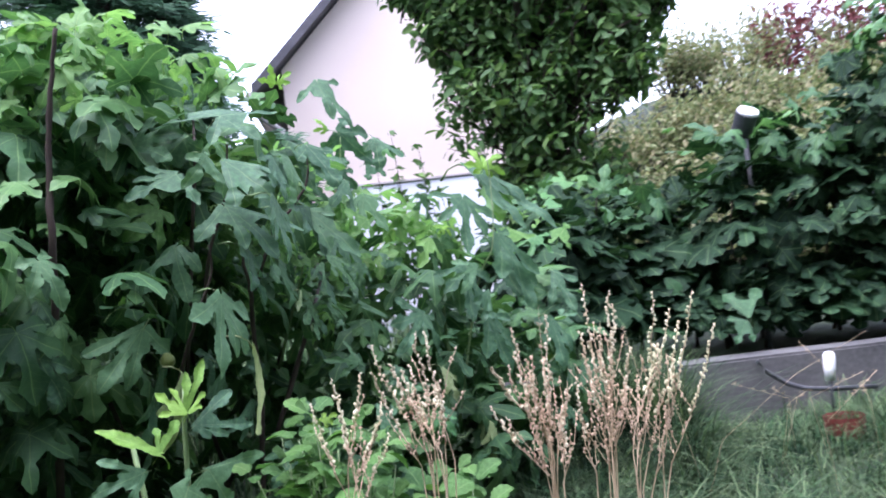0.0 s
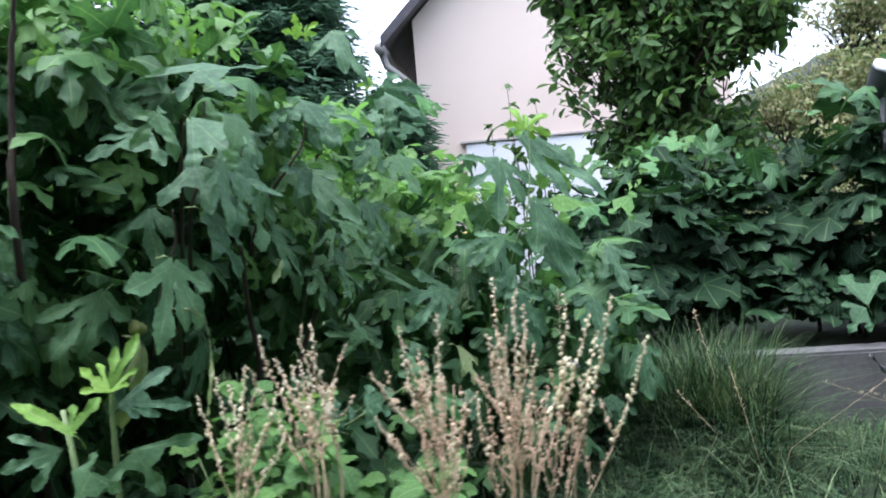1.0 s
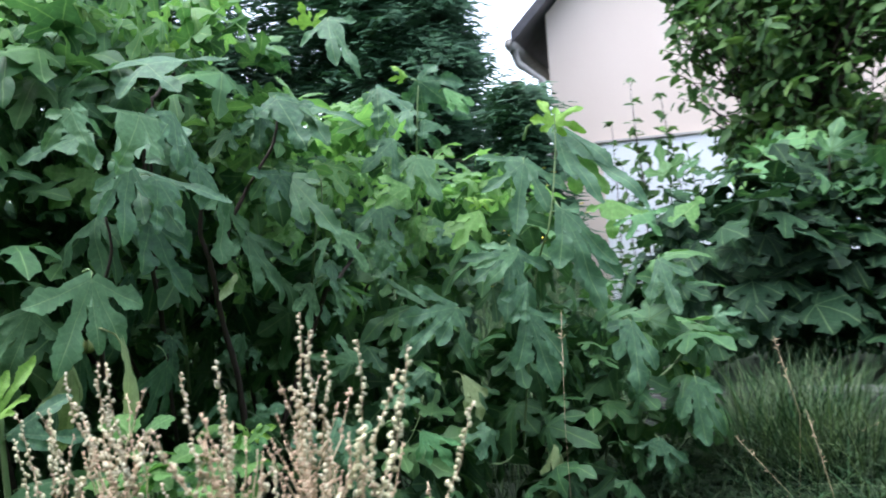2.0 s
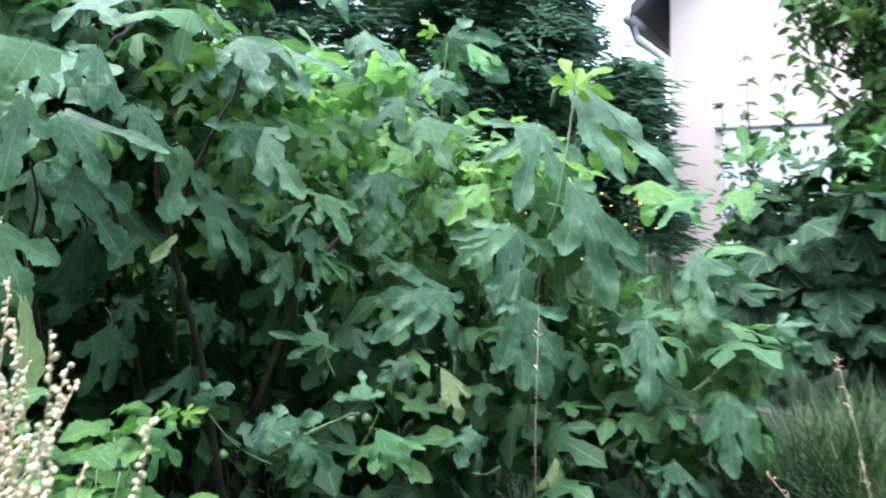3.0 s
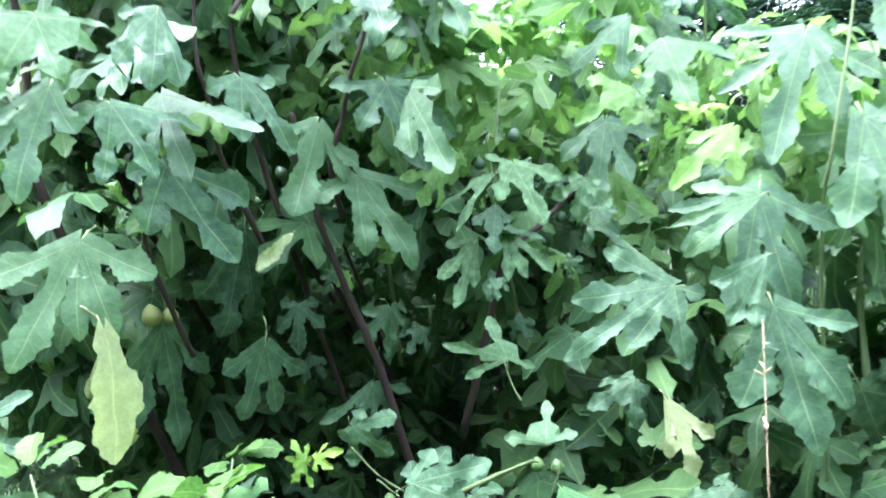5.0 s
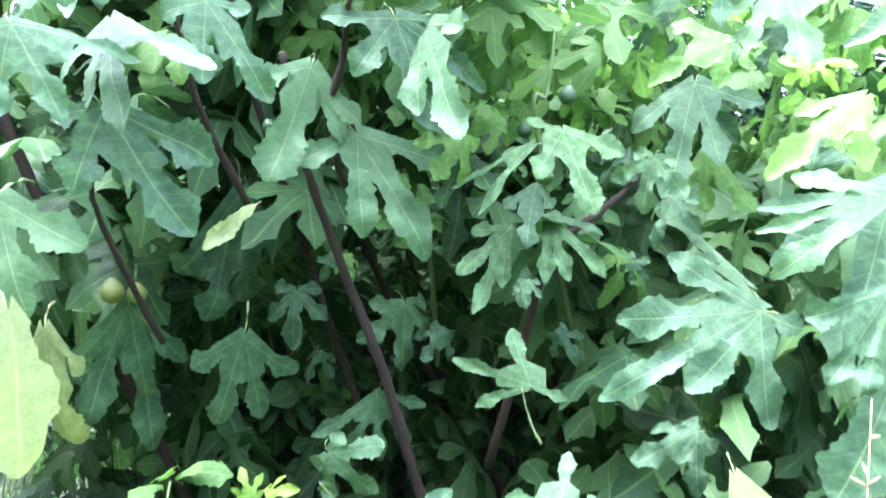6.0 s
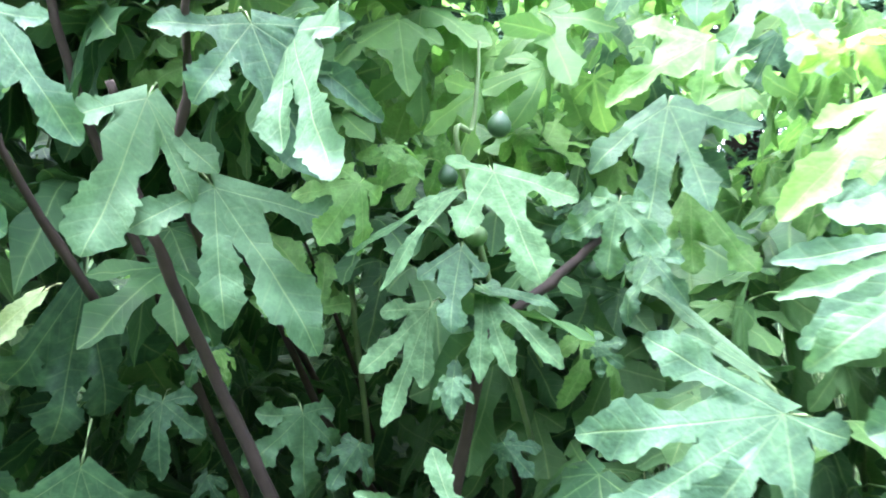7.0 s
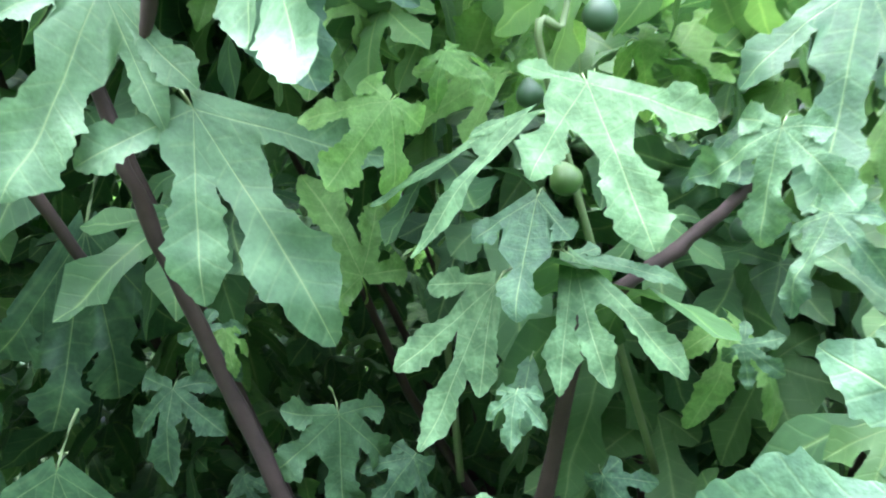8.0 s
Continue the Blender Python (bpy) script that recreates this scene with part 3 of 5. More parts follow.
def conifer(x, y, height, spread, seed, label):
    r = random.Random(seed)
    t = tagged(new("conifer"), label, "tree")
    t.location = (x, y, ground_z(x, y) - 0.05)
    V, F = [], []
    tube(V, F, [(0, 0, 0), (0, 0, height * 0.5), (0, 0, height)], [0.16, 0.1, 0.02], 8)
    raw("trunk", V, F, BARK, t)
    V, F = [], []
    for _ in range(int(420 * height / 5)):
        z = r.uniform(0.08, 0.98) ** 0.9 * height
        reach = spread * (1 - z / height) ** 0.7 * r.uniform(0.6, 1.1) + 0.1
        a = r.uniform(0, 6.283)
        d = Vector((math.cos(a), math.sin(a), 0))
        for k in range(95):
            s = r.uniform(0.15, 1.0)
            p = d * reach * s + Vector((0, 0, z - 0.18 * reach * s * s)) + Vector((r.gauss(0, 0.07), r.gauss(0, 0.07), r.gauss(0, 0.03)))
            f = (d + Vector((r.uniform(-0.8, 0.8), r.uniform(-0.8, 0.8), r.uniform(-0.5, 0.1)))).normalized()
            side = f.orthogonal().normalized() * r.uniform(0.008, 0.015)
            ln = r.uniform(0.06, 0.13)
            b = len(V)
            V += [tuple(p - side), tuple(p + side), tuple(p + f * ln + side * 0.3), tuple(p + f * ln - side * 0.3)]
            F.append((b, b + 1, b + 2, b + 3))
    ob = raw("crown", V, F, CONIFER, t)
    ob["kind"] = "stuff"


conifer(-2.7, 8.2, 5.6, 1.6, 21, "dark green conifer with drooping sprays")
conifer(-4.6, 7.6, 6.2, 1.7, 22, "tall dark conifer behind the fig bushes")
conifer(-2.2, 8.2, 4.4, 0.8, 24, "slim dark conifer beside the house")
conifer(-1.3, 7.8, 2.25, 0.45, 27, "slim conifer against the house corner")
conifer(-3.6, 9.0, 6.0, 1.7, 25, "dense dark conifer behind the fig bushes")
# Added tree: covers the bright western sky behind the fig bush.
conifer(-6.6, 3.0, 5.5, 1.7, 26, "dark conifer added in the west to cover the bright sky gap")
conifer(-6.4, 6.0, 6.0, 1.7, 23, "dark conifer at the garden's edge")


def brush():
    r = random.Random(31)
    for k in range(36):
        x, y = 1.9 + 0.46 * (k % 9) + r.uniform(-0.2, 0.2), 7.5 + 1.15 * (k // 9) + r.uniform(-0.3, 0.3)
        w, h = r.uniform(0.45, 0.7), r.uniform(0.6, 0.95)
        b = tagged(new("brush"), "dry olive brown brushwood on the slope", "shrub", "brushwood on the slope")
        b.location = (x, y, ground_z(x, y))
        V, F = [], []
        spots = []
        for _ in range(34):
            a = r.uniform(0, 6.28)
            e = Vector((math.cos(a) * w * r.random() ** 0.5, math.sin(a) * w * r.random() ** 0.5, h * r.uniform(0.5, 1.05)))
            tube(V, F, curve_pts((e.x * 0.2, e.y * 0.2, 0), e, (0, 0, 0.1), 5, 0.03, r), [0.008, 0.007, 0.005, 0.004, 0.002], 4)
            for _ in range(56):
                p = e * r.uniform(0.35, 1.0) + Vector((r.gauss(0, 0.08), r.gauss(0, 0.08), r.gauss(0, 0.08)))
                spots.append((p, Vector((r.gauss(0, 1), r.gauss(0, 1), r.gauss(0, 1))).normalized()))
        raw("twig_mass", V, F, BARK, b)["kind"] = "stuff"
        crown_leaves("foliage", spots, r, 0.052, BRUSH, b)


brush()


# ---- fig bushes ----
# x, y, z, turns and length of each leaf on the outside, bough by bough
LEAVES = {}
LEAVES["front"] = [
    (0.01, 3.65, 1.28, -95, 17, -142, 0.27),
    (-0.56, 2.34, 1.56, -68, 16, -113, 0.12),
]
LEAVES["upper"] = [
    (-0.46, 2.9, 1.59, -66, -8, -128, 0.1),
    (-0.52, 3.08, 1.56, -177, -74, -13, 0.08),
    (-0.03, 3.61, 1.47, -84, 10, -123, 0.1),
    (-0.2, 3.44, 1.21, 87, 70, 40, 0.09),
    (-0.5, 3.67, 1.6, -54, 33, -115, 0.15),
    (-0.67, 3.55, 1.53, -58, 16, -121, 0.18),
]
LEAVES["lower"] = [
    (-0.37, 2.85, 0.7, 36, 69, 1, 0.14),
    (-0.28, 2.91, 0.7, -36, 35, -67, 0.1),
    (-0.46, 2.57, 0.74, -52, -39, -178, 0.12),
    (-0.46, 2.78, 0.82, -85, 48, -128, 0.09),
    (-0.07, 4.21, 0.8, -93, 1, -160, 0.31),
    (0.03, 3.58, 0.8, -92, 20, -137, 0.19),
    (-0.18, 3.21, 0.86, -28, -36, 176, 0.1),
    (-0.02, 3.27, 0.68, -36, -35, -158, 0.1),
]
LEAVES["close"] = [
    (-0.32, 3.66, 1.3, -37, -19, 177, 0.18),
    (-0.41, 3.6, 1.45, -66, 17, -105, 0.12),
]
LEAVES["close_high"] = [
    (-0.59, 3.53, 1.35, -70, -5, -155, 0.19),
    (-0.31, 3.28, 1.17, -60, -12, -159, 0.08),
    (-0.28, 3.22, 1.23, -75, -11, -140, 0.08),
]
LEAVES["back"] = [
    (-0.78, 2.62, 1.46, -64, -54, -151, 0.13),
    (-0.72, 2.89, 1.46, -48, -59, -127, 0.1),
    (-0.67, 3.2, 1.46, -64, -22, -122, 0.15),
    (-0.69, 3.54, 1.47, -82, 49, -143, 0.12),
    (-0.42, 3.27, 1.08, -51, 20, -67, 0.09),
    (-0.61, 2.87, 1.09, -51, 4, -77, 0.04),
    (-0.62, 3, 1.13, 82, -20, 94, 0.12),
]
LEAVES["back_high"] = [
    (-0.5, 3.06, 1.32, -46, 33, -76, 0.06),
    (-0.53, 3.23, 1.45, -48, -29, -162, 0.13),
    (-0.31, 3.58, 1.27, -45, -17, -162, 0.12),
]
LEAVES["shoot"] = [
    (-0.58, 3.25, 1.39, 65, -35, 99, 0.07),
    (-0.62, 3.32, 1.45, 41, 28, -11, 0.06),
    (-0.42, 2.99, 1.27, -68, -42, -106, 0.08),
    (-0.57, 3.28, 1.34, -56, 53, -90, 0.08),
    (-0.6, 3.46, 1.3, -61, -27, -117, 0.1),
    (-0.72, 3.66, 1.45, 32, 49, -2, 0.08),
    (-0.58, 3, 1.39, -72, -42, -110, 0.08),
    (-0.54, 3.16, 1.32, -72, -28, -142, 0.07),
    (-0.36, 3.59, 1.23, -45, -11, -163, 0.09),
    (-0.63, 3.19, 1.41, -60, 17, -92, 0.09),
    (-0.57, 3.34, 1.46, -48, -10, -162, 0.13),
    (-0.6, 3.22, 1.5, 34, -28, 127, 0.09),
    (-0.6, 3.64, 1.56, 103, -44, 53, 0.11),
    (-0.36, 3.7, 1.47, -46, -25, -163, 0.13),
]
LEAVES["west_low"] = [
    (-0.96, 2.22, 1.34, -55, 13, -120, 0.13),
    (-0.97, 2.53, 1.59, -97, -32, -137, 0.17),
    (-0.93, 2.63, 1.82, -67, -67, 175, 0.17),
    (-0.8, 2.55, 1.64, 39, 60, -60, 0.13),
    (-1.03, 2.32, 1.1, -67, -27, 165, 0.17),
    (-0.7, 2.68, 1.66, -74, -45, -179, 0.17),
    (-0.17, 3.02, 1.64, -30, 29, -112, 0.12),
]
LEAVES["west"] = [
    (-0.73, 2.57, 1.35, -31, -26, 134, 0.17),
    (-0.48, 3.01, 1.79, 23, -52, 109, 0.07),
    (-1.04, 2.46, 1.29, -79, -27, -142, 0.11),
    (-1.09, 2.79, 1.75, -68, -25, 158, 0.17),
    (-0.94, 3.01, 1.9, -27, 42, -122, 0.18),
    (-0.38, 3.69, 1.67, -38, -32, 154, 0.12),
]
LEAVES["east"] = [
    (0.4, 3.74, 1.26, 43, -41, 83, 0.1),
    (0.37, 3.91, 1.08, -75, 11, 173, 0.16),
    (0.1, 4.12, 0.8, -68, 6, -136, 0.2),
    (0.42, 3.95, 0.64, -60, 21, -173, 0.18),
    (-0.35, 3.72, 1.77, -77, 51, -153, 0.21),
    (-0.36, 3.7, 1.61, -71, 44, -144, 0.1),
    (0.51, 4.19, 0.88, -64, 55, -163, 0.13),
    (0.06, 3.92, 0.7, -91, -12, -156, 0.19),
]
LEAVES["young"] = [
    (0.19, 3.4, 1.54, 78, -15, 34, 0.09),
    (0.2, 3.4, 1.54, 63, 38, -30, 0.09),
    (-0.51, 3.27, 1.91, 99, -20, 54, 0.07),
    (-0.5, 3.29, 1.91, 81, 47, -36, 0.06),
    (-0.78, 2.98, 1.83, 43, -45, 91, 0.09),
    (-0.78, 2.98, 1.83, 114, 24, 40, 0.07),
    (0.02, 3.2, 1.32, 64, -47, 73, 0.04),
    (0.02, 3.21, 1.33, 22, 34, -61, 0.04),
    (0.43, 3.91, 0.78, 21, 21, -52, 0.07),
    (0.43, 3.92, 0.77, -45, 55, -112, 0.11),
    (-0.4, 2.65, 0.8, 82, -20, 77, 0.04),
    (-0.4, 2.65, 0.8, -75, 12, -65, 0.05),
    (-0.39, 2.67, 0.8, 43, 47, -29, 0.05),
    (-0.39, 3.69, 1.79, 79, -32, 64, 0.06),
]
LEAVES["deep"] = [
    (-0.62, 2.97, 1, -79, 1, -88, 0.12),
    (-0.74, 2.82, 1.02, -71, -7, -115, 0.1),
    (-0.63, 2.85, 1.09, -72, 37, -87, 0.06),
    (-0.46, 3.31, 1.24, -31, -18, 178, 0.07),
    (-0.38, 3.25, 1.07, -68, 49, -107, 0.04),
    (-0.35, 3.05, 1.06, -56, -3, -127, 0.04),
    (-0.62, 3.04, 0.95, -56, -37, -114, 0.07),
    (-0.45, 3.16, 0.96, -71, 35, -116, 0.05),
    (-0.85, 2.89, 0.89, -51, -22, -146, 0.06),
]
LEAVES["pale"] = [
    (0.09, 3.5, 0.6, -52, -10, -169, 0.07),
    (-0.7, 2.42, 1, -79, 1, -107, 0.2),
    (0.12, 3.44, 0.59, -55, -6, -136, 0.14),
]



LEAF_WORDS = {"fig_leaf_sunlit": "fig leaf in a sunlit light yellow-green", "fig_leaf_pale": "withered pale yellow leaf", "fig_leaf_mid": "mid-green leaf", "fig_leaf_soft": "dull mid-green leaf with pale mottling", "fig_leaf_young": "young yellow-green leaf"}


def leaf_maker(parent, home, seed):
    r = random.Random(seed)

    def leaf(place, turns, size, material, cut, *lobes):
        shape = leaf_shape(r, list(lobes), cut, True, 5, r.uniform(0.12, 0.2), r.uniform(0.12, 0.45), r.uniform(0.03, 0.06), teeth=0.075, curl=r.uniform(0.0, 0.25))
        ob = tagged(new("leaf", leaf_mesh("leaf", shape, material)), LEAF_WORDS.get(material.name, ""))
        ob.parent = parent
        ob.matrix_basis = Matrix.Translation(-home) @ pose(*place, *turns) @ Matrix.Scale(size, 4)

    return leaf


def outer_leaves(fig, home):
    """The large leaves on the outside, each with its own lobes: place, turns, length, how deep it is cut, then (turn, length, half width) of each lobe."""
    leaf = leaf_maker(fig, home, 17)
    leaf((-0.497, 2.853, 1.277), (-74, 28, -91), 0.215, FIG, 0.34, (-44.5, 0.76, 0.11), (0, 1, 0.15), (30.2, 0.71, 0.12), (97.4, 0.47, 0.1))
    leaf((-0.512, 2.792, 1.375), (-72, -22, -101), 0.187, FIG, 0.45, (-59.1, 0.58, 0.091), (-42.3, 0.65, 0.07), (0, 1, 0.189), (58.9, 0.43, 0.1))
    leaf((-0.398, 2.879, 1.430), (-76, 17, -101), 0.174, FIG, 0.40, (-71.7, 0.6, 0.08), (-36.8, 0.92, 0.09), (0, 1, 0.17), (57.8, 0.57, 0.13), (112, 0.59, 0.09))
    leaf((-0.479, 2.640, 1.455), (-70, 29, -88), 0.157, FIG, 0.55, (-43.6, 0.38, 0.1), (-0, 1, 0.134), (35.9, 0.71, 0.15), (106, 0.41, 0.12))
    leaf((-0.521, 2.508, 1.317), (-72, 28, -82), 0.208, FIG, 0.52, (-35.4, 0.77, 0.16), (0, 1, 0.16), (54.2, 0.58, 0.15), (114.7, 0.32, 0.1))
    leaf((-0.402, 2.401, 1.405), (-66, 24, -88), 0.127, FIG, 0.50, (-57.1, 1.17, 0.09), (0, 1, 0.14), (38, 0.98, 0.14), (99.4, 0.48, 0.1))
    leaf((-0.345, 2.297, 1.523), (-66, 11, -90), 0.100, FIG, 0.62, (-79, 1.05, 0.07), (0, 1, 0.22), (47.5, 1.41, 0.22), (114, 0.88, 0.08))
    leaf((-0.396, 2.314, 1.432), (-66, -22, -105), 0.180, FIG, 0.50, (-40.1, 0.44, 0.13), (-0, 1, 0.141), (22, 0.86, 0.083), (35.3, 0.63, 0.083))
    leaf((-0.416, 2.489, 1.550), (-66, -9, -105), 0.131, FIG, 0.60, (-21.6, 0.97, 0.16), (0, 1, 0.162), (34.1, 0.84, 0.15), (88.9, 0.46, 0.1))
    leaf((-0.570, 2.368, 1.203), (-65, -29, -119), 0.239, FIG, 0.36, (-88, 0.57, 0.13), (-44.8, 0.7, 0.124), (-23.2, 0.69, 0.1), (-0, 1, 0.131), (39.7, 0.69, 0.12))
    leaf((0.084, 3.256, 1.189), (-65, -12, -142), 0.217, FIG, 0.36, (-74.3, 0.63, 0.1), (-23.2, 0.91, 0.13), (0, 1, 0.14), (41.1, 0.69, 0.1), (71.2, 0.67, 0.06))
    leaf((0.107, 3.368, 1.433), (-59, -15, -153), 0.230, FIG, 0.36, (-69.5, 0.65, 0.09), (-36.2, 0.72, 0.1), (0, 1, 0.12), (39.1, 0.71, 0.07), (91, 0.61, 0.06))
    leaf((0.216, 3.342, 1.288), (-65, 14, -140), 0.306, FIG, 0.38, (-73.8, 0.18, 0.06), (-22.6, 0.72, 0.088), (0, 1, 0.115), (24.1, 0.56, 0.115))
    leaf((0.138, 3.205, 1.015), (-68, 11, -132), 0.228, FIG, 0.38, (-60.8, 0.54, 0.08), (-22.6, 0.8, 0.13), (0, 1, 0.144), (30.8, 0.71, 0.15))
    leaf((-0.079, 3.226, 1.037), (-5, -64, 153), 0.179, FIG, 0.42, (-147.5, 0.3, 0.1), (-85.8, 0.81, 0.12), (-46.8, 0.78, 0.135), (-25.3, 1.29, 0.11), (0, 1, 0.14), (38.8, 0.76, 0.11))
    leaf((-0.354, 3.356, 1.344), (-59, -10, -135), 0.195, FIG, 0.45, (-81.6, 0.55, 0.09), (-27.5, 0.76, 0.1), (-0, 1, 0.13), (44.2, 0.61, 0.11))
    leaf((-0.364, 3.122, 1.273), (-57, 15, -109), 0.136, FIG_SOFT, 0.46, (-52.3, 0.7, 0.14), (0, 1, 0.17), (49.8, 0.63, 0.13), (132.7, 0.44, 0.07))
    leaf((-0.396, 3.087, 1.256), (-28, -37, -174), 0.136, FIG_SOFT, 0.35, (-25.9, 1.04, 0.06), (0, 1, 0.055), (8.6, 0.34, 0.055))
    leaf((-0.387, 3.088, 1.193), (-59, -11, -122), 0.095, FIG, 0.60, (-49.7, 0.43, 0.13), (0, 1, 0.164), (49.7, 0.6, 0.14))
    leaf((-0.445, 3.072, 1.127), (-58, -19, -130), 0.144, FIG_SOFT, 0.42, (-14.9, 0.62, 0.088), (0, 1, 0.088), (26.9, 0.73, 0.12), (78.4, 0.4, 0.1))
    leaf((-0.412, 3.126, 1.147), (-48, 31, -88), 0.127, FIG_SOFT, 0.42, (0, 1, 0.11), (30.8, 0.86, 0.1), (47.7, 0.88, 0.1))
    leaf((-0.421, 3.089, 1.067), (-65, -11, -120), 0.057, FIG, 0.50, (-0, 1, 0.27))
    leaf((-0.433, 3.133, 1.145), (-15, 43, -36), 0.096, FIG, 0.50, (-35.7, 0.27, 0.091), (0, 1, 0.091))
    leaf((-0.532, 3.116, 1.305), (-38, -51, -168), 0.106, FIG_SUNLIT, 0.50, (-43, 0.69, 0.12), (-0, 1, 0.15), (39.5, 0.84, 0.14))
    leaf((-0.398, 3.419, 1.248), (-65, -3, -129), 0.112, FIG_SUNLIT, 0.65, (-32.9, 1.2, 0.18), (0, 1, 0.143), (26.5, 0.68, 0.14))
    leaf((-0.246, 3.320, 1.392), (-38, -51, -175), 0.122, FIG_SUNLIT, 0.50, (-57.3, 0.58, 0.12), (0, 1, 0.15), (59.3, 0.75, 0.14))
    leaf((-0.625, 2.982, 1.382), (-59, 15, -96), 0.128, FIG_SUNLIT, 0.55, (0, 1, 0.159), (27.1, 0.76, 0.15))
    leaf((-0.028, 3.340, 1.297), (-42, -39, -163), 0.151, FIG_SUNLIT, 0.50, (-44.9, 0.66, 0.12), (0, 1, 0.135), (32.1, 0.52, 0.1))
    leaf((-0.547, 2.594, 1.418), (-44, -37, -132), 0.122, FIG_SUNLIT, 0.60, (-65.3, 0.64, 0.15), (0, 1, 0.141), (37.6, 0.47, 0.12))
    leaf((-0.524, 3.294, 1.325), (-43, 38, -90), 0.064, FIG_SUNLIT, 0.50, (-145.3, 1.04, 0.08), (-111.5, 1.36, 0.1), (-33.5, 0.94, 0.09), (0, 1, 0.12))
    leaf((0.121, 3.206, 1.182), (-52, -47, -160), 0.142, FIG, 0.40, (0, 1, 0.12), (24.2, 0.94, 0.07), (59.5, 0.71, 0.1))
    leaf((-0.231, 3.345, 1.045), (50, -38, 70), 0.212, FIG, 0.60, (-9.9, 0.43, 0.057), (0, 1, 0.057))
    leaf((0.150, 3.180, 1.096), (-46, -58, -175), 0.091, FIG, 0.70, (-51.3, 1.24, 0.155), (-35.2, 1.3, 0.155), (0, 1, 0.2))
    leaf((-0.801, 2.742, 1.188), (-98, -12, -89), 0.241, FIG, 0.72, (-46.1, 0.65, 0.142), (-18.6, 0.85, 0.129), (-0, 1, 0.129), (23.4, 0.72, 0.136))
    leaf((-0.800, 2.552, 1.015), (-101, -21, -89), 0.229, FIG, 0.42, (-58.3, 0.67, 0.09), (-29.1, 1.34, 0.12), (0, 1, 0.13), (21.4, 0.77, 0.1))
    leaf((-0.648, 2.925, 0.846), (-90, -27, -108), 0.131, FIG, 0.40, (-101.4, 0.72, 0.09), (-58.1, 0.89, 0.1), (-26.8, 0.95, 0.1), (0, 1, 0.1), (27.8, 1.05, 0.1))
    leaf((-0.310, 3.027, 0.921), (74, -17, 67), 0.085, FIG, 0.40, (-90.2, 1.03, 0.12), (-53.1, 1.46, 0.13), (0, 1, 0.16), (130.9, 0.69, 0.1))
    leaf((0.377, 3.395, 0.954), (-60, -4, -149), 0.198, FIG, 0.50, (-24.2, 0.72, 0.12), (0, 1, 0.139), (35.4, 0.58, 0.1), (92, 0.36, 0.1))
    leaf((-0.038, 3.149, 0.850), (-71, 17, -125), 0.127, FIG_PALE, 0.60, (-31.9, 0.72, 0.12), (0, 1, 0.117), (20, 0.69, 0.117))
    leaf((-0.504, 2.377, 1.059), (-82, 3, -63), 0.226, FIG_PALE, 0.75, (0, 1, 0.22))
    leaf((-0.081, 2.950, 0.743), (-57, 31, -112), 0.119, FIG_MID, 0.40, (-30.7, 0.95, 0.09), (-0, 1, 0.13), (33, 0.68, 0.1), (59.5, 0.59, 0.09))
    leaf((-0.130, 2.960, 0.810), (30, -61, 108), 0.072, FIG, 0.50, (-0, 1, 0.17), (80.3, 1.14, 0.15), (143.2, 0.77, 0.15))
    leaf((-0.238, 2.766, 0.768), (19, 60, -10), 0.138, FIG, 0.50, (-45.4, 0.49, 0.12), (0, 1, 0.14), (36, 0.69, 0.13), (118.9, 0.37, 0.12))
    leaf((-0.271, 2.498, 0.799), (-1, -62, 158), 0.094, FIG_MID, 0.45, (-124.6, 0.67, 0.14), (-66.6, 0.84, 0.12), (-0, 1, 0.14), (139.6, 0.5, 0.12))
    leaf((-0.365, 2.835, 1.618), (-53, 17, -129), 0.162, FIG, 0.60, (-62.3, 0.61, 0.1), (0, 1, 0.19), (67.5, 0.46, 0.15))
    leaf((0.149, 3.499, 1.562), (-36, 23, -126), 0.416, FIG, 0.50, (-6.5, 0.62, 0.055), (0, 1, 0.055), (19.2, 0.8, 0.061), (27.4, 0.6, 0.061))
    leaf((0.379, 3.639, 1.257), (-41, -19, 173), 0.100, FIG_MID, 0.40, (-138.8, 0.91, 0.1), (-65.8, 0.92, 0.12), (0, 1, 0.14), (55.1, 0.87, 0.1))
    leaf((0.433, 3.598, 1.116), (-54, 10, -160), 0.185, FIG, 0.40, (-48.8, 0.55, 0.1), (0, 1, 0.12), (30.8, 0.77, 0.1))
    leaf((0.515, 3.574, 0.759), (-70, 3, -167), 0.187, FIG, 0.40, (-69.7, 0.43, 0.08), (-23.7, 0.93, 0.08), (-0, 1, 0.15), (34.9, 0.62, 0.13))
    leaf((0.190, 3.425, 1.264), (-64, 14, -149), 0.242, FIG, 0.55, (-25.4, 1.01, 0.14), (0, 1, 0.16))
    leaf((-0.546, 2.490, 1.558), (-39, 25, -127), 0.169, FIG, 0.65, (-40.3, 0.91, 0.12), (-0, 1, 0.18), (37.9, 0.91, 0.15))
    leaf((-0.687, 2.511, 1.543), (-25, -39, 155), 0.167, FIG, 0.50, (-80.1, 0.71, 0.11), (0, 1, 0.1), (24.1, 0.69, 0.08), (55.3, 0.53, 0.1))
    leaf((-0.568, 2.526, 1.441), (-49, 30, -131), 0.206, FIG, 0.45, (-35.2, 1.13, 0.08), (-0, 1, 0.126), (22.2, 0.69, 0.1), (81.2, 0.64, 0.12))
    leaf((-0.791, 2.409, 1.142), (-74, -42, -159), 0.202, FIG, 0.42, (-80.5, 0.46, 0.12), (-21.8, 0.83, 0.11), (0, 1, 0.12), (31.2, 0.83, 0.1))
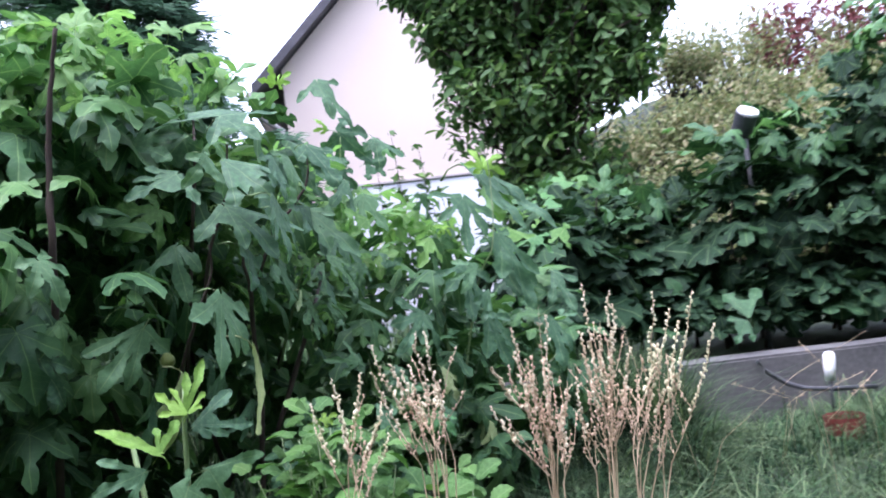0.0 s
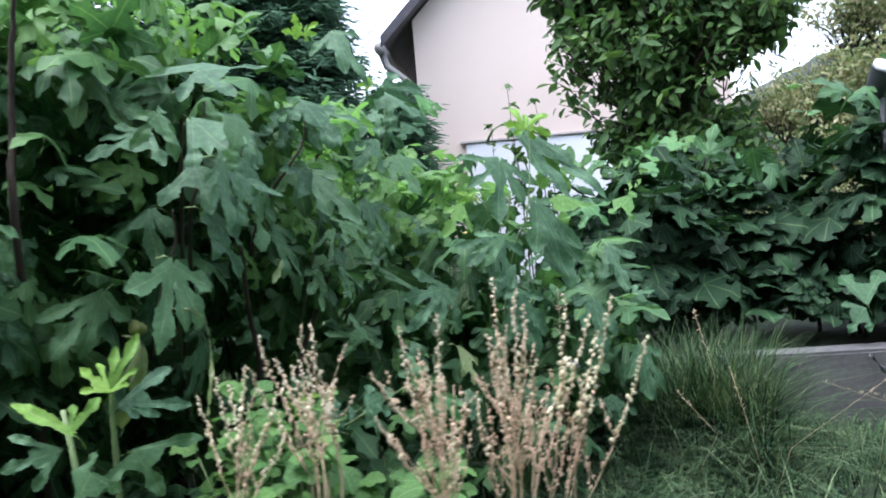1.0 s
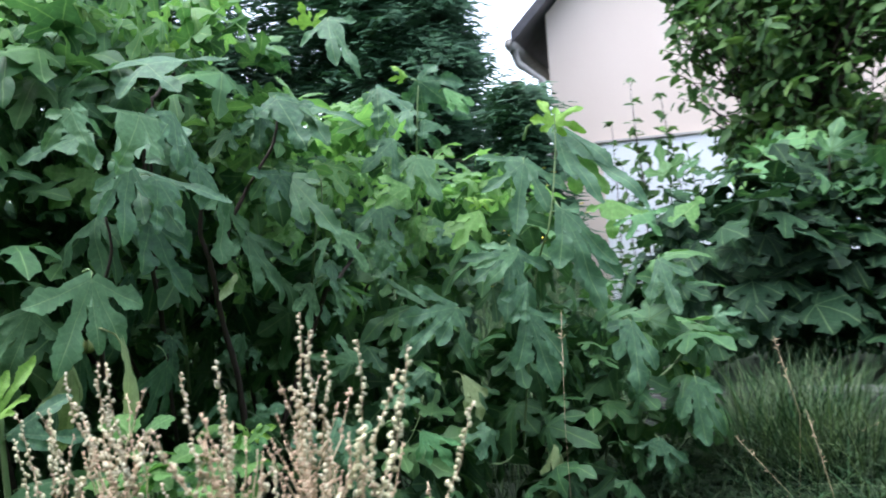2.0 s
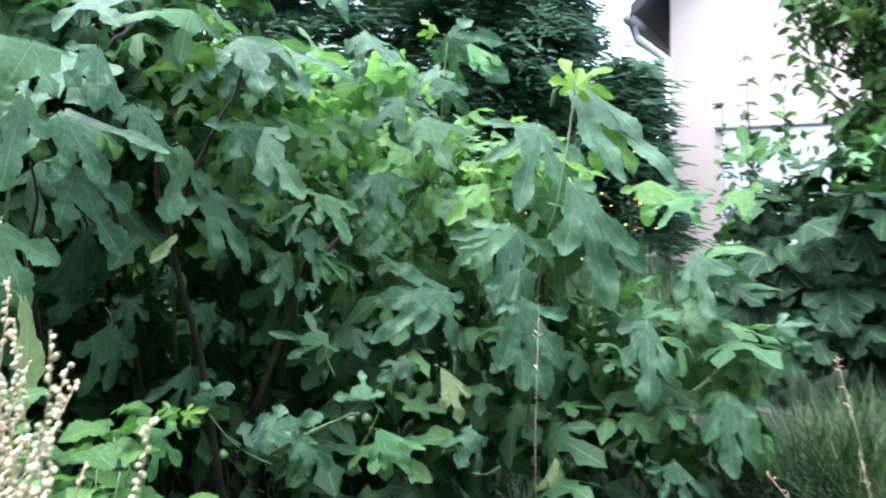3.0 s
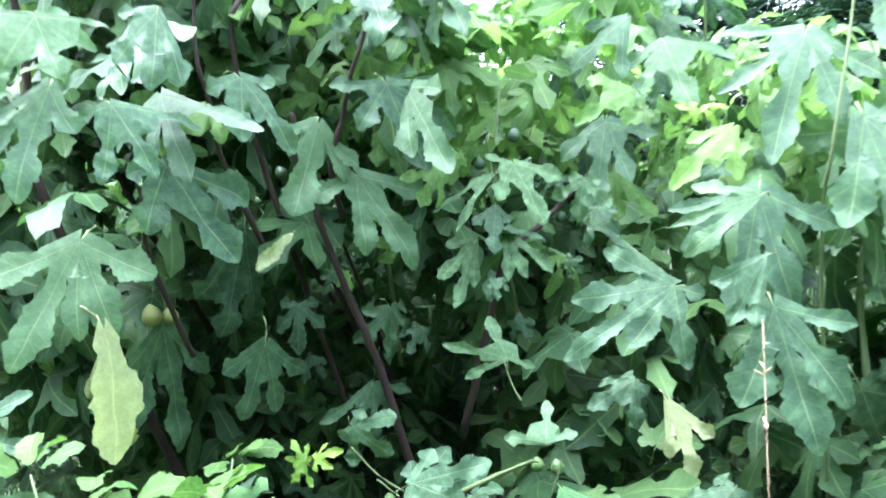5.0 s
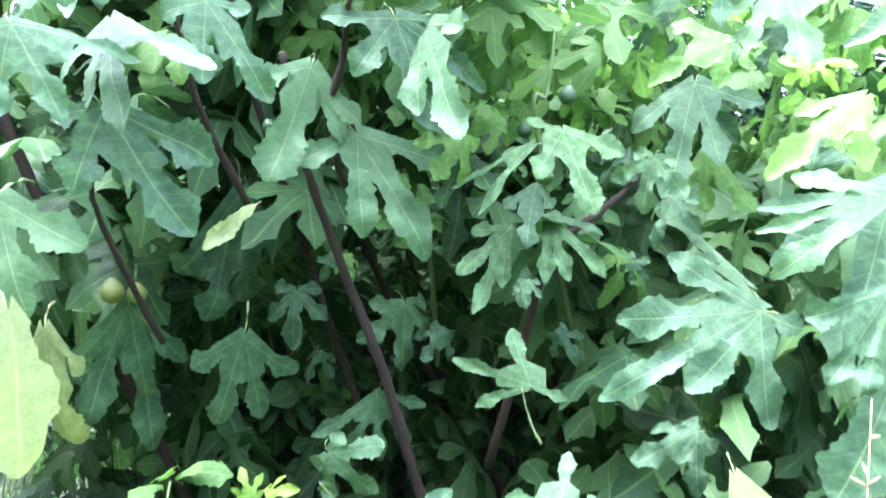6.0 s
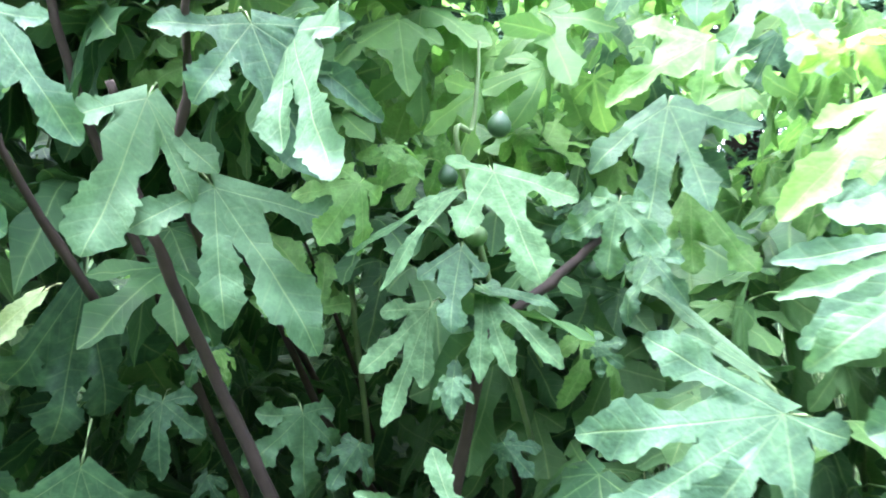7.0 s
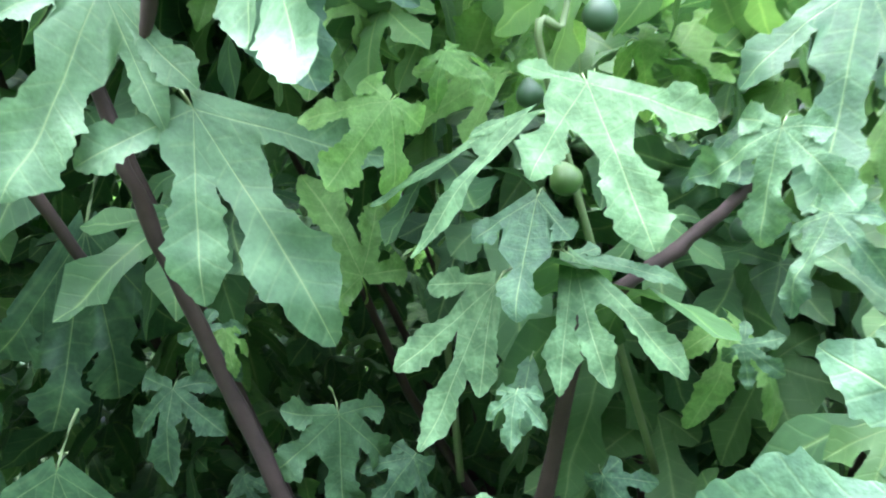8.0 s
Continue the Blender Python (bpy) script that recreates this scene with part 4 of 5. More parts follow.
    leaf((-0.445, 3.042, 1.641), (-44, 27, -136), 0.190, FIG, 0.45, (-35.4, 1.12, 0.09), (0, 1, 0.13), (23.2, 0.9, 0.1), (113, 0.52, 0.09))
    leaf((-0.340, 3.090, 1.862), (-55, 8, -158), 0.158, FIG, 0.45, (-77.5, 0.49, 0.1), (-16.2, 1.33, 0.1), (-0, 1, 0.132), (59.5, 0.68, 0.1))
    leaf((-0.400, 2.921, 1.424), (-48, 31, -136), 0.225, FIG, 0.50, (-45.6, 0.38, 0.1), (-0, 1, 0.114), (20.3, 0.66, 0.11))
    leaf((-0.570, 2.600, 1.701), (13, 33, -41), 0.201, FIG, 0.45, (-160.2, 0.97, 0.08), (-116.9, 1.06, 0.08), (0, 1, 0.08), (71.3, 0.69, 0.11), (132.3, 0.62, 0.1))
    leaf((-0.257, 3.439, 1.487), (-57, 13, -130), 0.162, FIG, 0.45, (-65.5, 0.87, 0.1), (-0, 1, 0.16), (44.2, 0.86, 0.13), (85.2, 0.56, 0.12))
    leaf((-0.231, 3.463, 1.604), (-39, 50, -97), 0.089, FIG, 0.60, (-0, 1, 0.18), (78.8, 0.75, 0.2))
    leaf((-0.311, 3.389, 1.542), (-47, -39, -167), 0.152, FIG, 0.50, (-41, 0.85, 0.1), (-0, 1, 0.14), (39.3, 0.55, 0.12))
    leaf((-0.196, 3.563, 1.705), (-50, 26, -126), 0.111, FIG_MID, 0.60, (-28.6, 0.95, 0.16), (0, 1, 0.15), (25.4, 0.75, 0.12))
    leaf((0.411, 3.496, 0.607), (-64, 15, -152), 0.102, FIG, 0.45, (-29.7, 1.02, 0.12), (0, 1, 0.14), (44.1, 0.93, 0.12), (94.4, 0.74, 0.1))
    leaf((0.238, 3.484, 1.453), (-61, 29, -147), 0.157, FIG_SUNLIT, 0.60, (-30.8, 0.48, 0.12), (0, 1, 0.123), (41.4, 0.82, 0.18))
    leaf((0.279, 3.715, 1.310), (-45, 45, -129), 0.134, FIG_SUNLIT, 0.60, (-0, 1, 0.18), (59.8, 0.91, 0.18), (125.5, 0.65, 0.12))
    leaf((0.493, 3.767, 1.253), (42, 30, -18), 0.098, FIG_SUNLIT, 0.60, (-153.6, 0.61, 0.14), (0, 1, 0.18), (115.5, 0.74, 0.12))
    leaf((-0.674, 2.712, 0.965), (-102, -16, -96), 0.179, FIG, 0.50, (-59.3, 0.69, 0.12), (-26, 0.96, 0.12), (0, 1, 0.13), (41.9, 0.57, 0.12))
    leaf((-0.412, 2.672, 1.180), (-74, -51, -112), 0.083, FIG_PALE, 0.50, (-0, 1, 0.16))


def sapling_leaves(fig, home):
    leaf = leaf_maker(fig, home, 18)
    leaf((-0.630, 2.146, 0.948), (73, 30, 23), 0.143, FIG_YOUNG, 0.40, (-18.9, 0.69, 0.08), (0, 1, 0.09))
    leaf((-0.630, 2.134, 0.950), (53, -34, 55), 0.085, FIG_YOUNG, 0.50, (-40.3, 0.68, 0.12), (0, 1, 0.13), (31.6, 0.87, 0.1))
    leaf((-0.620, 2.140, 0.949), (45, 36, 1), 0.078, FIG_YOUNG, 0.50, (0, 1, 0.095), (22.6, 0.46, 0.095))
    leaf((-0.621, 2.169, 0.912), (51, 48, -0), 0.138, FIG, 0.40, (0, 1, 0.13), (42.2, 1.14, 0.11), (62.6, 0.65, 0.081), (85.3, 0.36, 0.081))
    leaf((-0.675, 2.055, 0.878), (42, -39, 69), 0.152, FIG_YOUNG, 0.50, (0, 1, 0.12))
    leaf((-0.672, 2.057, 0.878), (58, 36, 14), 0.096, FIG_YOUNG, 0.50, (-34.1, 0.66, 0.1), (-0, 1, 0.13))
    leaf((-0.604, 2.179, 0.804), (16, 71, -43), 0.153, FIG, 0.42, (0, 1, 0.1), (70.8, 0.78, 0.13), (141.5, 0.7, 0.12))
    leaf((-0.713, 2.057, 0.838), (-29, -69, 156), 0.118, FIG, 0.45, (-45.3, 0.76, 0.12), (0, 1, 0.12), (41.4, 0.88, 0.1))
    leaf((-0.602, 1.999, 0.803), (-69, -29, -157), 0.075, FIG, 0.60, (-82.3, 0.94, 0.18), (0, 1, 0.2), (161.7, 0.61, 0.12))


def hedge_leaves(h, home):
    leaf = leaf_maker(h, home, 19)
    leaf((0.818, 5.215, 1.281), (-17, -48, 109), 0.129, FIG_MID, 0.60, (-0, 1, 0.2), (83.9, 1.4, 0.2), (154.5, 0.99, 0.18))
    leaf((1.127, 5.386, 1.211), (26, -44, 48), 0.111, FIG_YOUNG, 0.60, (0, 1, 0.2), (54.6, 1.08, 0.18), (122, 1.01, 0.2))
    leaf((1.145, 4.969, 0.922), (-63, -23, 160), 0.138, HEDGE_ONE, 0.50, (0, 1, 0.36))
    leaf((1.191, 4.964, 0.955), (-60, 33, -171), 0.116, HEDGE_ONE, 0.50, (0, 1, 0.36))
    leaf((1.506, 4.677, 0.712), (21, -52, 51), 0.100, HEDGE_ONE, 0.60, (-115.4, 1.17, 0.18), (-75, 1.35, 0.22), (-0, 1, 0.2))
    leaf((1.513, 4.678, 0.737), (51, -25, 6), 0.185, HEDGE_ONE, 0.60, (0, 1, 0.2), (54.3, 1.01, 0.2))
    leaf((1.196, 5.476, 1.416), (43, -28, 19), 0.133, FIG_MID, 0.60, (-0, 1, 0.25), (87.2, 0.98, 0.25))
    leaf((1.550, 5.416, 1.380), (42, -30, 17), 0.192, FIG_MID, 0.60, (-157.7, 0.64, 0.2), (0, 1, 0.22), (72.9, 1.07, 0.22))
    leaf((1.700, 5.379, 1.480), (39, 34, -48), 0.170, FIG_MID, 0.60, (-137, 0.55, 0.2), (-0, 1, 0.25))
    leaf((0.645, 5.220, 1.428), (1, 50, -90), 0.099, FIG_MID, 0.60, (-141.4, 1.15, 0.2), (0, 1, 0.25), (109.7, 1.1, 0.2))
    leaf((1.327, 5.255, 1.165), (29, -55, 46), 0.091, HEDGE_ONE, 0.60, (-167, 1.06, 0.25), (-105.3, 1.05, 0.25), (-0, 1, 0.25))
    leaf((0.812, 5.706, 1.591), (9, -49, 74), 0.143, FIG_MID, 0.60, (-153, 0.83, 0.2), (0, 1, 0.2), (75.1, 0.65, 0.15))
    leaf((0.933, 5.205, 1.141), (-50, -39, 147), 0.164, HEDGE_ONE, 0.60, (-103.3, 0.8, 0.25), (-0, 1, 0.25))
    leaf((0.803, 4.896, 0.830), (-49, -40, 147), 0.121, HEDGE_ONE, 0.60, (-144.4, 0.92, 0.2), (0, 1, 0.3))
    leaf((0.468, 4.600, 0.806), (59, -16, 19), 0.146, FIG_MID, 0.60, (0, 1, 0.191), (32.9, 0.78, 0.191))
    leaf((0.484, 4.599, 0.775), (8, 55, -72), 0.095, FIG_MID, 0.60, (0, 1, 0.26), (59.7, 0.69, 0.2))
    leaf((0.465, 4.595, 0.770), (-25, -51, 130), 0.059, FIG_MID, 0.60, (-0, 1, 0.26))
    leaf((0.701, 5.028, 0.761), (38, 51, -40), 0.168, HEDGE_ONE, 0.60, (-111, 0.34, 0.2), (0, 1, 0.2))
    leaf((0.731, 5.259, 1.245), (12, -44, 77), 0.141, FIG_MID, 0.60, (-114.6, 0.69, 0.15), (0, 1, 0.16), (93, 1.23, 0.18), (136.9, 1.12, 0.18))
    leaf((0.556, 5.242, 1.323), (44, 26, -18), 0.191, FIG_SUNLIT, 0.60, (-51.7, 0.89, 0.2), (0, 1, 0.22))
    leaf((0.683, 5.649, 1.491), (45, -25, 27), 0.169, FIG_MID, 0.60, (0, 1, 0.2), (101.4, 0.88, 0.2))
    leaf((0.586, 4.935, 0.960), (34, -53, 56), 0.127, HEDGE_ONE, 0.60, (-112.1, 0.47, 0.2), (0, 1, 0.2), (154.4, 0.66, 0.25))


def fig_tree():
    """The large fig bush: boughs, each leaf of its outside, the mass within, fruit."""
    r = random.Random(5)
    fig = tagged(new("fig_bush"), "large fig bush with big lobed dark green leaves", "bush")
    fig.location = (-0.7, 3.4, ground_z(-0.7, 3.4))
    home = fig.location.copy()
    fine = [leaf_mesh("leaf", s, FIG) for s in FIG_FINE]
    young = [leaf_mesh("leaf", s, FIG_YOUNG) for s in FIG_FINE[:3]]
    pale = [leaf_mesh("leaf", q, FIG_PALE) for q in WITHERED]
    # Same leaves in the lit copy, light painted into their green.
    sunlit = [leaf_mesh("leaf", q, FIG_SUNLIT) for q in FIG_FINE]
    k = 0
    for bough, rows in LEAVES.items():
        kinds, label = (sunlit, "fig leaf in a sunlit light yellow-green") if bough in ("back", "back_high", "shoot") else (young, "young yellow-green leaf") if bough == "young" else (pale, "withered pale yellow leaf") if bough == "pale" else (fine, "")
        for x, y, z, rx, ry, rz, size in rows:
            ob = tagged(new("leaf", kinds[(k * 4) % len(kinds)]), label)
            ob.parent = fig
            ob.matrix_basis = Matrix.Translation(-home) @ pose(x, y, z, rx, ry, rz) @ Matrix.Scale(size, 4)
            k += 1
    outer_leaves(fig, home)
    for sp, seed, n, mat, size in ((BLOBS_WEST + BLOBS_EAST, 61, 3200, FIG_MASS, 0.15), (BLOBS_TOP, 62, 900, FIG_TOP_LIT, 0.105)):
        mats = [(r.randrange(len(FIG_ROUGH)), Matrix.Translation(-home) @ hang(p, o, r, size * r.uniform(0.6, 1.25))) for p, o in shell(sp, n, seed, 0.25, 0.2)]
        swarm("foliage", FIG_ROUGH, mats, mat, fig, "lobed fig leaves of the mass, inner shade and top light in their colour")
    for e in ((-1.3, 2.8, 1.9), (-1.1, 3.4, 1.6), (-0.4, 3.7, 1.45), (-1.7, 2.8, 2.0), (-1.5, 3.2, 1.5)):
        V, F = [], []
        b = Vector((-1.0 + r.uniform(-0.2, 0.15), 3.45 + r.uniform(-0.1, 0.2), 0.12))
        tube(V, F, [q - home for q in curve_pts(b, e, (r.uniform(-0.1, 0.1), 0.05, -0.12), 9, 0.02, r)], [0.014 - 0.0015 * i for i in range(9)], 7)
        raw("bough", V, F, BARK, fig)
    for ends, thick, mat in FIG_STEMS + FIG_BRANCHES + FIG_SHOOTS + FIG_TWIGS:
        V, F, path, radii = [], [], [], []
        n = 6 * (len(ends) - 1) + 1
        for i in range(n):
            k = min(len(ends) - 2, i // 6)
            a, b, c, d = (Vector(ends[max(0, min(len(ends) - 1, k + o))]) for o in (-1, 0, 1, 2))
            u = i / 6 - k
            q = 0.5 * (2 * b + (c - a) * u + (2 * a - 5 * b + 4 * c - d) * u * u + (3 * b - a - 3 * c + d) * u ** 3)
            path.append(q - home + Vector((r.gauss(0, 1), r.gauss(0, 1), 0)) * thick * 0.09)
            radii.append(thick * (1 - 0.55 * i / (n - 1)) * (r.uniform(0.92, 1.06) + (0.2 if i % 7 == 3 else 0)))
        tube(V, F, path, radii, 8)
        raw("stem", V, F, mat, fig)
    for (x, y, z, size, mat) in FIGS:
        bm = bmesh.new()
        bmesh.ops.create_uvsphere(bm, u_segments=14, v_segments=10, radius=1.0)
        for v in bm.verts:
            up = max(0.0, v.co.z)
            v.co.x *= 1 - 0.45 * up ** 2
            v.co.y *= 1 - 0.45 * up ** 2
            v.co.z *= 1.25 if v.co.z > 0 else 0.92
        for f in bm.faces:
            f.smooth = True
        ob = part("fruit", bm, mat, fig, "small green fig fruit")
        ob.matrix_basis = Matrix.Translation(Vector((x, y, z)) - home) @ Euler((r.uniform(-0.5, 0.5), r.uniform(-0.5, 0.5), 0)).to_matrix().to_4x4() @ Matrix.Scale(size, 4)


FIG_STEMS = [
    ([(-0.72, 3.15, 0.2), (-0.66, 3.02, 0.6), (-0.615, 2.93, 0.88), (-0.605, 2.87, 1.04), (-0.585, 2.81, 1.2), (-0.59, 2.78, 1.3), (-0.55, 2.76, 1.4)], 0.0105, BARK),
    ([(-0.62, 3.12, 0.7), (-0.461, 3.150, 1.080), (-0.454, 3.180, 1.111), (-0.444, 3.249, 1.153), (-0.437, 3.329, 1.211), (-0.454, 3.416, 1.257)], 0.0088, BARK),
    ([(-0.58, 2.86, 1.2), (-0.53, 2.82, 1.3), (-0.48, 2.83, 1.385), (-0.42, 2.82, 1.45), (-0.38, 2.83, 1.51), (-0.37, 2.85, 1.6)], 0.0065, BARK),
    ([(-0.72, 2.75, 1.15), (-0.66, 2.66, 1.32), (-0.61, 2.63, 1.42), (-0.575, 2.6, 1.5), (-0.56, 2.6, 1.62)], 0.006, BARK),
]
FIG_BRANCHES = [
    ([(-0.78, 2.6, 0.95), (-0.715, 2.54, 1.08), (-0.66, 2.5, 1.18), (-0.62, 2.49, 1.26), (-0.61, 2.47, 1.34)], 0.006, BARK),
    ([(0.0, 3.5, 0.6), (0.12, 3.36, 1.1), (0.19, 3.3, 1.25), (0.21, 3.34, 1.45), (0.21, 3.36, 1.56)], 0.0036, STEM),
    ([(0.0, 3.65, 0.7), (-0.01, 3.66, 1.02), (0.06, 3.66, 1.14), (0.1, 3.66, 1.34)], 0.007, STEM),
    ([(-0.62, 3.3, 0.9), (-0.450, 3.127, 1.294), (-0.439, 3.139, 1.329), (-0.436, 3.148, 1.377), (-0.439, 3.157, 1.432)], 0.0042, STEM),
    ([(0.05, 3.55, 0.5), (0.3, 3.68, 0.68), (0.42, 3.74, 0.78), (0.47, 3.76, 0.84)], 0.007, STEM),
    ([(-0.5, 3.1, 0.6), (-0.35, 2.9, 0.68), (-0.2, 2.96, 0.76), (-0.14, 2.95, 0.78)], 0.005, STEM),
]
FIG_SHOOTS = [
    ([(-1.2, 2.7, 0.5), (-0.999, 2.393, 1.303), (-0.981, 2.387, 1.542), (-0.949, 2.370, 1.746), (-0.904, 2.349, 1.929)], 0.0125, BARK),
    ([(-0.9, 3.0, 0.7), (-0.7, 2.72, 1.5), (-0.7, 2.8, 1.68), (-0.74, 2.98, 1.78)], 0.007, BARK),
    ([(-1.4, 3.0, 0.6), (-1.3, 2.6, 1.4), (-1.29, 2.58, 1.75), (-1.25, 2.62, 1.95)], 0.009, BARK),
    ([(-0.45, 3.75, 0.8), (-0.37, 3.69, 1.5), (-0.35, 3.68, 1.66), (-0.34, 3.68, 1.75)], 0.004, STEM),
    ([(-1.0, 3.2, 0.8), (-0.98, 3.15, 1.7), (-0.97, 3.13, 1.92)], 0.006, STEM),
    ([(-0.262, 3.015, 0.851), (-0.267, 3.003, 0.880), (-0.272, 2.992, 0.929)], 0.0022, STEM),
    ([(-0.335, 2.875, 0.658), (-0.361, 2.828, 0.688), (-0.387, 2.780, 0.739)], 0.0022, STEM),
    ([(-0.414, 2.598, 0.747), (-0.478, 2.558, 0.692), (-0.541, 2.518, 0.657)], 0.0022, STEM),
]
FIG_TWIGS = [
    ([(-0.144, 2.956, 0.701), (-0.115, 2.955, 0.738), (-0.085, 2.954, 0.794)], 0.0022, STEM),
    ([(-0.386, 2.830, 0.705), (-0.399, 2.789, 0.742), (-0.413, 2.749, 0.799)], 0.0022, STEM),
    ([(-0.014, 3.234, 0.594), (0.012, 3.263, 0.589), (0.037, 3.292, 0.605)], 0.0022, STEM),
]
FIGS = [
    (-0.389, 3.147, 1.326, 0.0137, FRUIT),
    (-0.476, 3.123, 1.279, 0.0120, FRUIT),
    (-0.432, 3.132, 1.206, 0.0135, FRUIT_GREEN),
    (-0.462, 3.311, 1.155, 0.0120, FRUIT),
    (-0.522, 2.773, 1.334, 0.0150, FRUIT),
    (-0.608, 2.752, 1.294, 0.0115, FRUIT),
    (-0.774, 2.526, 1.040, 0.0200, FRUIT_YELLOW),
    (-0.782, 2.564, 1.034, 0.0165, FRUIT_YELLOW),
    (-0.19, 2.985, 0.755, 0.012, FRUIT_GREEN), (-0.155, 3.0, 0.755, 0.012, FRUIT_GREEN), (-0.44, 2.83, 0.675, 0.012, FRUIT_GREEN),
]

BLOBS_WEST = [((-1.15, 3.1, 1.05), (0.6, 0.55, 0.6)), ((-1.95, 2.85, 1.2), (0.6, 0.5, 0.9)), ((-0.15, 3.7, 0.85), (0.4, 0.42, 0.5)), ((-0.7, 3.6, 0.95), (0.5, 0.5, 0.5)), ((0.3, 3.95, 0.75), (0.28, 0.3, 0.4)), ((-0.4, 3.3, 0.5), (0.4, 0.3, 0.3)), ((-1.35, 3.0, 0.5), (0.6, 0.4, 0.38)), ((-1.9, 3.6, 0.8), (0.8, 0.5, 0.7)), ((-2.0, 2.7, 0.6), (0.55, 0.4, 0.5)), ((0.0, 3.65, 0.5), (0.35, 0.25, 0.25))]
BLOBS_EAST = [((-0.62, 2.95, 1.62), (0.25, 0.22, 0.28)), ((-1.1, 2.9, 1.7), (0.4, 0.3, 0.4)), ((-1.75, 2.85, 2.0), (0.5, 0.4, 0.35)), ((-2.8, 3.3, 0.9), (0.9, 0.8, 0.9)), ((-2.0, 4.0, 0.9), (0.9, 0.5, 0.7)), ((-0.85, 3.5, 1.2), (0.4, 0.35, 0.25)), ((-1.2, 2.52, 1.3), (0.42, 0.32, 0.5)), ((-1.65, 2.3, 1.3), (0.4, 0.4, 0.65)), ((-1.1, 2.7, 1.75), (0.4, 0.3, 0.25))]
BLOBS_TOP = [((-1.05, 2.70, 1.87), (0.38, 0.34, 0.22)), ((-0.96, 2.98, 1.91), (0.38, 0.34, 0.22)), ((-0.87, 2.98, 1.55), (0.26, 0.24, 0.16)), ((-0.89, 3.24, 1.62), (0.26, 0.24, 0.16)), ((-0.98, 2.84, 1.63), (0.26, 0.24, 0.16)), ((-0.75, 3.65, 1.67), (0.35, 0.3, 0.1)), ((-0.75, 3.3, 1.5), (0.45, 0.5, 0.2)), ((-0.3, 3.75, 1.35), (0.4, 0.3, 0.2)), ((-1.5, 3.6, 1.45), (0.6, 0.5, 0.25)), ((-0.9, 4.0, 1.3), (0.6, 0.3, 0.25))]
fig_tree()


def hedge():
    r = random.Random(8)
    h = tagged(new("fig_hedge"), "dense fig hedge with rounded leaves, painted shade-dark, above the wall", "hedge")
    h.location = (1.6, 5.5, ground_z(1.6, 5.5))
    home = h.location.copy()
    blobs = [((0.5, 4.95, 0.95), (0.45, 0.4, 0.5)), ((1.0, 5.5, 0.95), (0.75, 0.55, 0.55)), ((2.0, 5.4, 1.1), (0.8, 0.6, 0.7)), ((2.9, 5.3, 1.4), (0.7, 0.6, 0.95)), ((3.8, 5.2, 1.5), (0.7, 0.6, 1.1)), ((0.8, 5.3, 1.0), (0.45, 0.35, 0.4)), ((1.1, 5.05, 0.68), (0.75, 0.26, 0.22)), ((2.3, 5.05, 0.74), (0.9, 0.26, 0.28))]
    shapes = ROUND_ROUGH + HALF_ROUGH
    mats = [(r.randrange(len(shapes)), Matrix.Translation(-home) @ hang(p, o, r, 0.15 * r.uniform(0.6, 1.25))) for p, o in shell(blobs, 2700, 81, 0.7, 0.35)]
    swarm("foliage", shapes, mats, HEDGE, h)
    top = [((0.55, 4.85, 1.38), (0.35, 0.3, 0.15)), ((1.0, 5.4, 1.4), (0.7, 0.45, 0.2)), ((2.0, 5.3, 1.7), (0.7, 0.5, 0.22)), ((2.9, 5.2, 2.2), (0.6, 0.5, 0.25))]
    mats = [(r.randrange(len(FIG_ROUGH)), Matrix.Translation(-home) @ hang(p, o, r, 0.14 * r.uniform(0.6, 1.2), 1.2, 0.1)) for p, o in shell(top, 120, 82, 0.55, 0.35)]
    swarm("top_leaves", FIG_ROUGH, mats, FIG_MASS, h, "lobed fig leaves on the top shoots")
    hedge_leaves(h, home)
    for _ in range(26):
        x = r.uniform(0.5, 3.6)
        V, F = [], []
        tube(V, F, [q - home for q in curve_pts((x, 5.5 + r.uniform(-0.3, 0.4), 0.4), (x + r.uniform(-0.3, 0.3), 5.2 + r.uniform(-0.2, 0.5), r.uniform(1.0, 1.5) + 0.2 * max(0, x - 1.5)), (0, 0, 0.05), 6, 0.03, r)], [0.013, 0.012, 0.01, 0.008, 0.006, 0.004], 6)
        raw("stem", V, F, BARK, h)


hedge()


